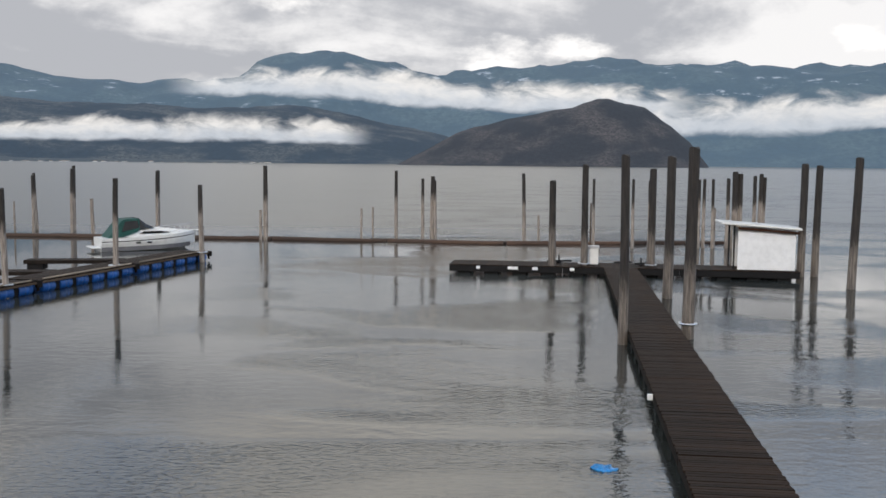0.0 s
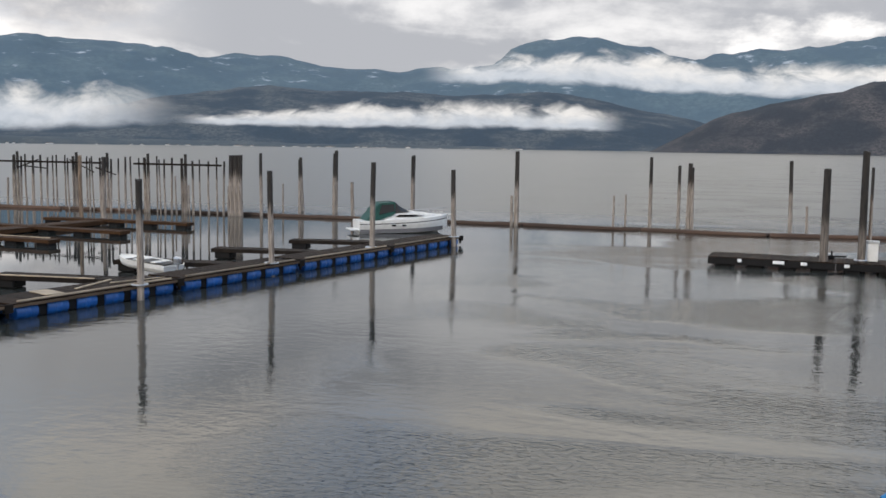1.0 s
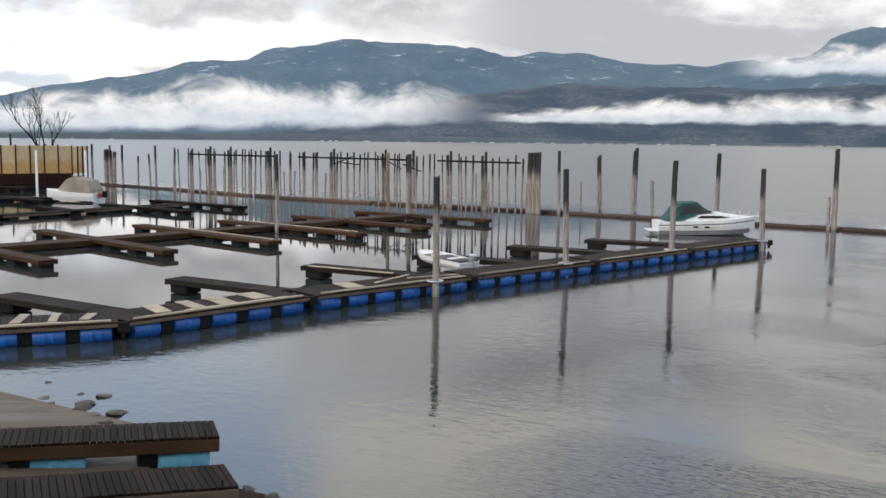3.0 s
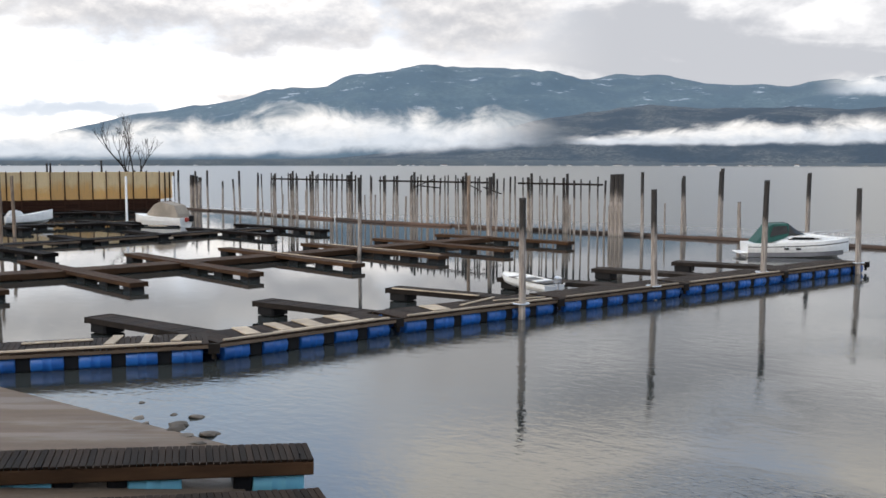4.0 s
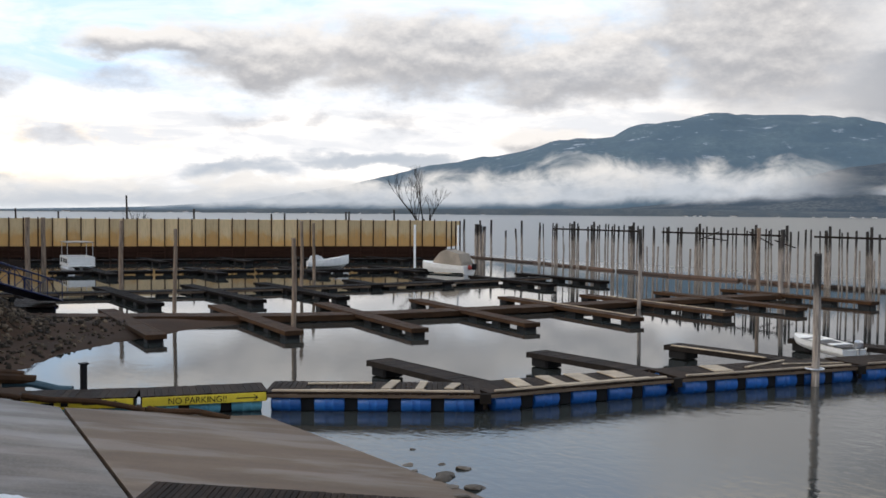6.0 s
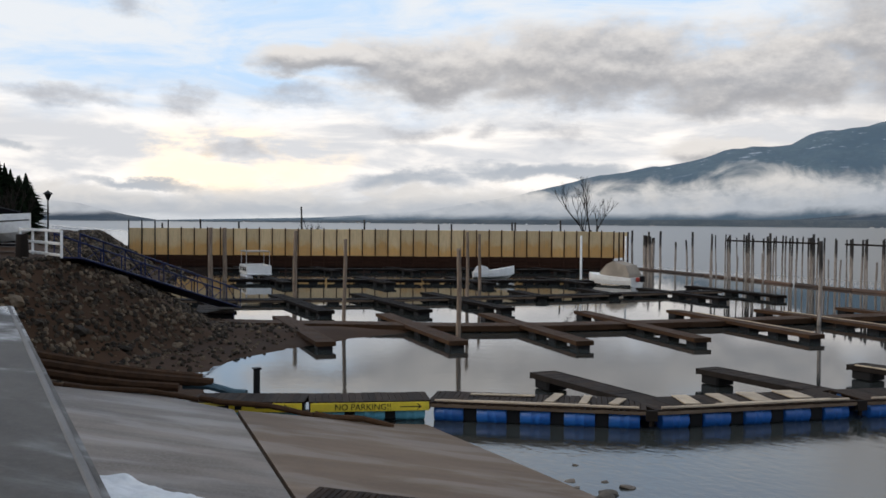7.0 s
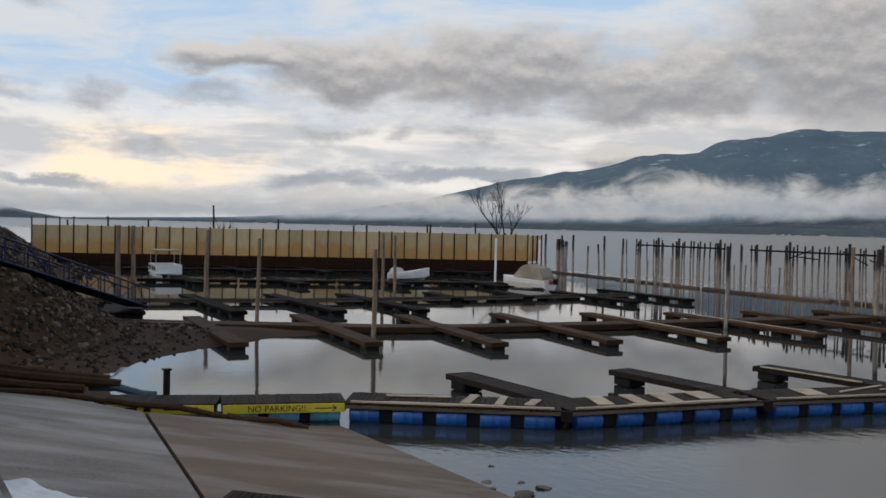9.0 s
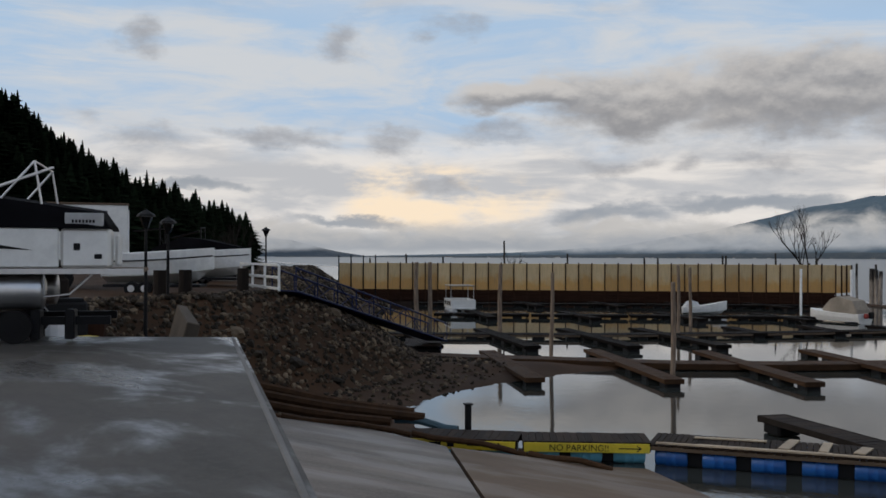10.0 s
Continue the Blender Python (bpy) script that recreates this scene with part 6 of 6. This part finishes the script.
# ---- trees ----
def conifer_crown(h, r, whorls, arms):
    """Drooping boughs in whorls round a ragged core, broad below and blunt at the top."""
    bm = B()
    for k in range(whorls):
        f = k / (whorls - 1)
        z = h * (0.10 + 0.88 * f)
        rad = h * (0.20 * (1 - f) ** 0.75 + 0.018) * r.uniform(0.8, 1.15)
        for j in range(arms):
            a = 2 * math.pi * (j + r.uniform(-0.3, 0.3)) / arms + k * 1.7
            l = rad * r.uniform(0.7, 1.25)
            c, s = math.cos(a), math.sin(a)
            wide = l * r.uniform(0.28, 0.42)
            root = bm.verts.new((0, 0, z + l * 0.30))
            tip = bm.verts.new((l * c, l * s, z - l * r.uniform(0.05, 0.35)))
            m1 = bm.verts.new((l * 0.6 * c - wide * s, l * 0.6 * s + wide * c, z - l * r.uniform(0.05, 0.25)))
            m2 = bm.verts.new((l * 0.6 * c + wide * s, l * 0.6 * s - wide * c, z - l * r.uniform(0.05, 0.25)))
            bm.faces.new((root, m1, tip)), bm.faces.new((root, tip, m2))
    rod(bm, (0, 0, h * 0.08), (0, 0, h * 1.02), h * 0.12, h * 0.006, 7)
    return bm


def conifer(h, seed):
    r = random.Random(seed)
    t = thing("conifer", Matrix(), "tall dark conifer on the hillside", "tree", "hillside conifers")
    part("trunk", rod(B(), (0, 0, -0.8), (0, 0, h * 0.96), h * 0.018, 0.02, 6), BARK, t)
    bm = conifer_crown(h, r, 20, 9)
    part("crown", bm, LEAF, t)
    return t


TREES = [conifer(h, i) for i, h in enumerate((10.0, 12.5, 9.0, 14.0))]
rt = random.Random(21)
spots = []
for i in range(300):
    az = rt.uniform(-106, -85.3)
    d = 84 + 112 * rt.random() ** 0.7
    f = (d - 80) / 120
    el = float(np.interp(az, [-150, -125, -108, -99, -95.9, -93, -90, -87, -85.6], [13.0, 13.0, 11.4, 8.8, 6.7, 4.9, 3.8, 3.0, 2.2]))
    crest = 200 * math.tan(radians(el))
    z = 3.0 + (crest - 3.0) * math.sin(min(f, 1) * math.pi / 2) ** 1.15 - 1.3
    spots.append((az, d, z))
for i, (az, d, z) in enumerate(spots):
    s = (0.36 + 0.36 * rt.random() ** 1.6) * (0.8 if az > -90 else 1.05)
    fat = rt.uniform(0.9, 1.9)
    m = pose(d * math.sin(radians(az)), d * math.cos(radians(az)), z, 0, 0, rt.uniform(0, 360)) @ Matrix.Diagonal((s * fat, s * fat, s, 1))
    if i < 4:
        TREES[i].matrix_basis = m
    else:
        copy_thing(TREES[i % 4], m)


# the farther trees of the slope, too many to tell apart
small = conifer_crown(10.0, random.Random(77), 11, 7)
small.verts.index_update()
cv = [v.co.copy() for v in small.verts]
cf = [[v.index for v in f.verts] for f in small.faces]
small.free()
verts, faces = [], []
for i in range(1500):
    az = rt.uniform(-108, -85.1)
    d = 96 + 108 * rt.random() ** 0.6
    el = float(np.interp(az, [-150, -125, -108, -99, -95.9, -93, -90, -87, -85.6], [13.0, 13.0, 11.4, 9.0, 6.9, 5.1, 4.0, 3.1, 2.3]))
    z = 3.0 + (200 * math.tan(radians(el)) - 3.0) * math.sin(min((d - 80) / 120, 1) * math.pi / 2) ** 1.15 - 1.4
    s = 0.25 + 0.45 * rt.random() ** 1.5
    m = pose(d * math.sin(radians(az)), d * math.cos(radians(az)), z, 0, 0, rt.uniform(0, 360)) @ Matrix.Diagonal((s * rt.uniform(1.0, 2.4), s * rt.uniform(1.0, 2.2), s * rt.uniform(0.65, 1.1), 1))
    k = len(verts)
    verts += [m @ v for v in cv]
    faces += [[k + q for q in f] for f in cf]
me = bpy.data.meshes.new("hillside_forest")
me.from_pydata(verts, [], faces)
me.materials.append(LEAF)
solid("hillside_forest", me, None, label="dense dark conifer forest on the slope", category="forest", kind="stuff")
copy_thing(TREES[1], pose(108 * math.sin(radians(-97.2)), 108 * math.cos(radians(-97.2)), 10.6, 0, 0, 40) @ Matrix.Diagonal((1.05, 1.05, 0.98, 1)))
copy_thing(TREES[0], pose(104 * math.sin(radians(-98.9)), 104 * math.cos(radians(-98.9)), 12.0, 0, 0, 90) @ Matrix.Diagonal((1.2, 1.2, 1.1, 1)))


def bare_tree(x, y, z, h, seed, label, depth=5):
    r = random.Random(seed)
    t = thing("bare_tree", pose(x, y, z), label, "tree", "bare trees")
    limbs, twigs = B(), B()

    def grow(p, d, l, rad, level):
        q = p + d * l
        rod(limbs if level < 2 else twigs, p, q, rad, rad * 0.65, 6 if level < 2 else 4, cap=False)
        if level >= depth:
            return
        for _ in range(3 if level else 4):
            nd = (d + Vector((r.uniform(-0.62, 0.62), r.uniform(-0.62, 0.62), r.uniform(0.1, 0.7)))).normalized()
            grow(p.lerp(q, r.uniform(0.55, 1.0)), nd, l * r.uniform(0.55, 0.8), rad * 0.55, level + 1)

    grow(Vector((0, 0, 0)), Vector((0.03, 0, 1)), h * 0.34, h * 0.012, 0)
    part("trunk", limbs, BARK, t)
    part("branchwork", twigs, BARK, t)
    return t


bare_tree(-110.6, 80.7, -1.0, 17.5, 4, "leafless tree behind the breakwater fence")
bare_tree(-132.0, 48.2, -1.0, 10.5, 8, "thin leafless tree behind the breakwater fence", 3)
for i, (az, d) in enumerate(((-85.6, 84), (-86.1, 92), (-86.6, 98), (-85.3, 105))):
    bare_tree(d * math.sin(radians(az)), d * math.cos(radians(az)), 3.2, 7.5, 30 + i, "leafless grey tree at the foot of the hillside", 3)


# ---- houses along the far shore ----
def house():
    t = thing("far_house", Matrix(), "small pale house on the far shore", "house", "far shore houses")
    part("wall", box(B(), 0, 0, 2.5, 14, 9, 5), TARP, t)
    part("roof", loft(B(), [[(x, -5, 5), (x, 0, 8), (x, 5, 5)] for x in (-7.6, 7.6)]), BEAM, t)
    for x in (-4, 0, 4):
        part("window", box(B(), x, -4.52, 2.8, 1.6, 0.1, 1.5), GLASS, t)
    return t


first = house()
rh = random.Random(9)
for i in range(70):
    az = rh.choice((rh.uniform(-24, -8), rh.uniform(-40, -25), rh.uniform(-76, -50), rh.uniform(-31, -15)))
    d = 2225
    up = 0 if rh.random() < 0.8 else rh.uniform(4, 30)
    m = pose(d * math.sin(radians(az)), d * math.cos(radians(az)), 0.2 + up * 0, 0, 0, -az + rh.uniform(-25, 25)) @ Matrix.Diagonal((rh.uniform(0.3, 1.0), 0.7, rh.uniform(0.35, 0.75), 1))
    if i == 0:
        first.matrix_basis = m
    else:
        copy_thing(first, m)
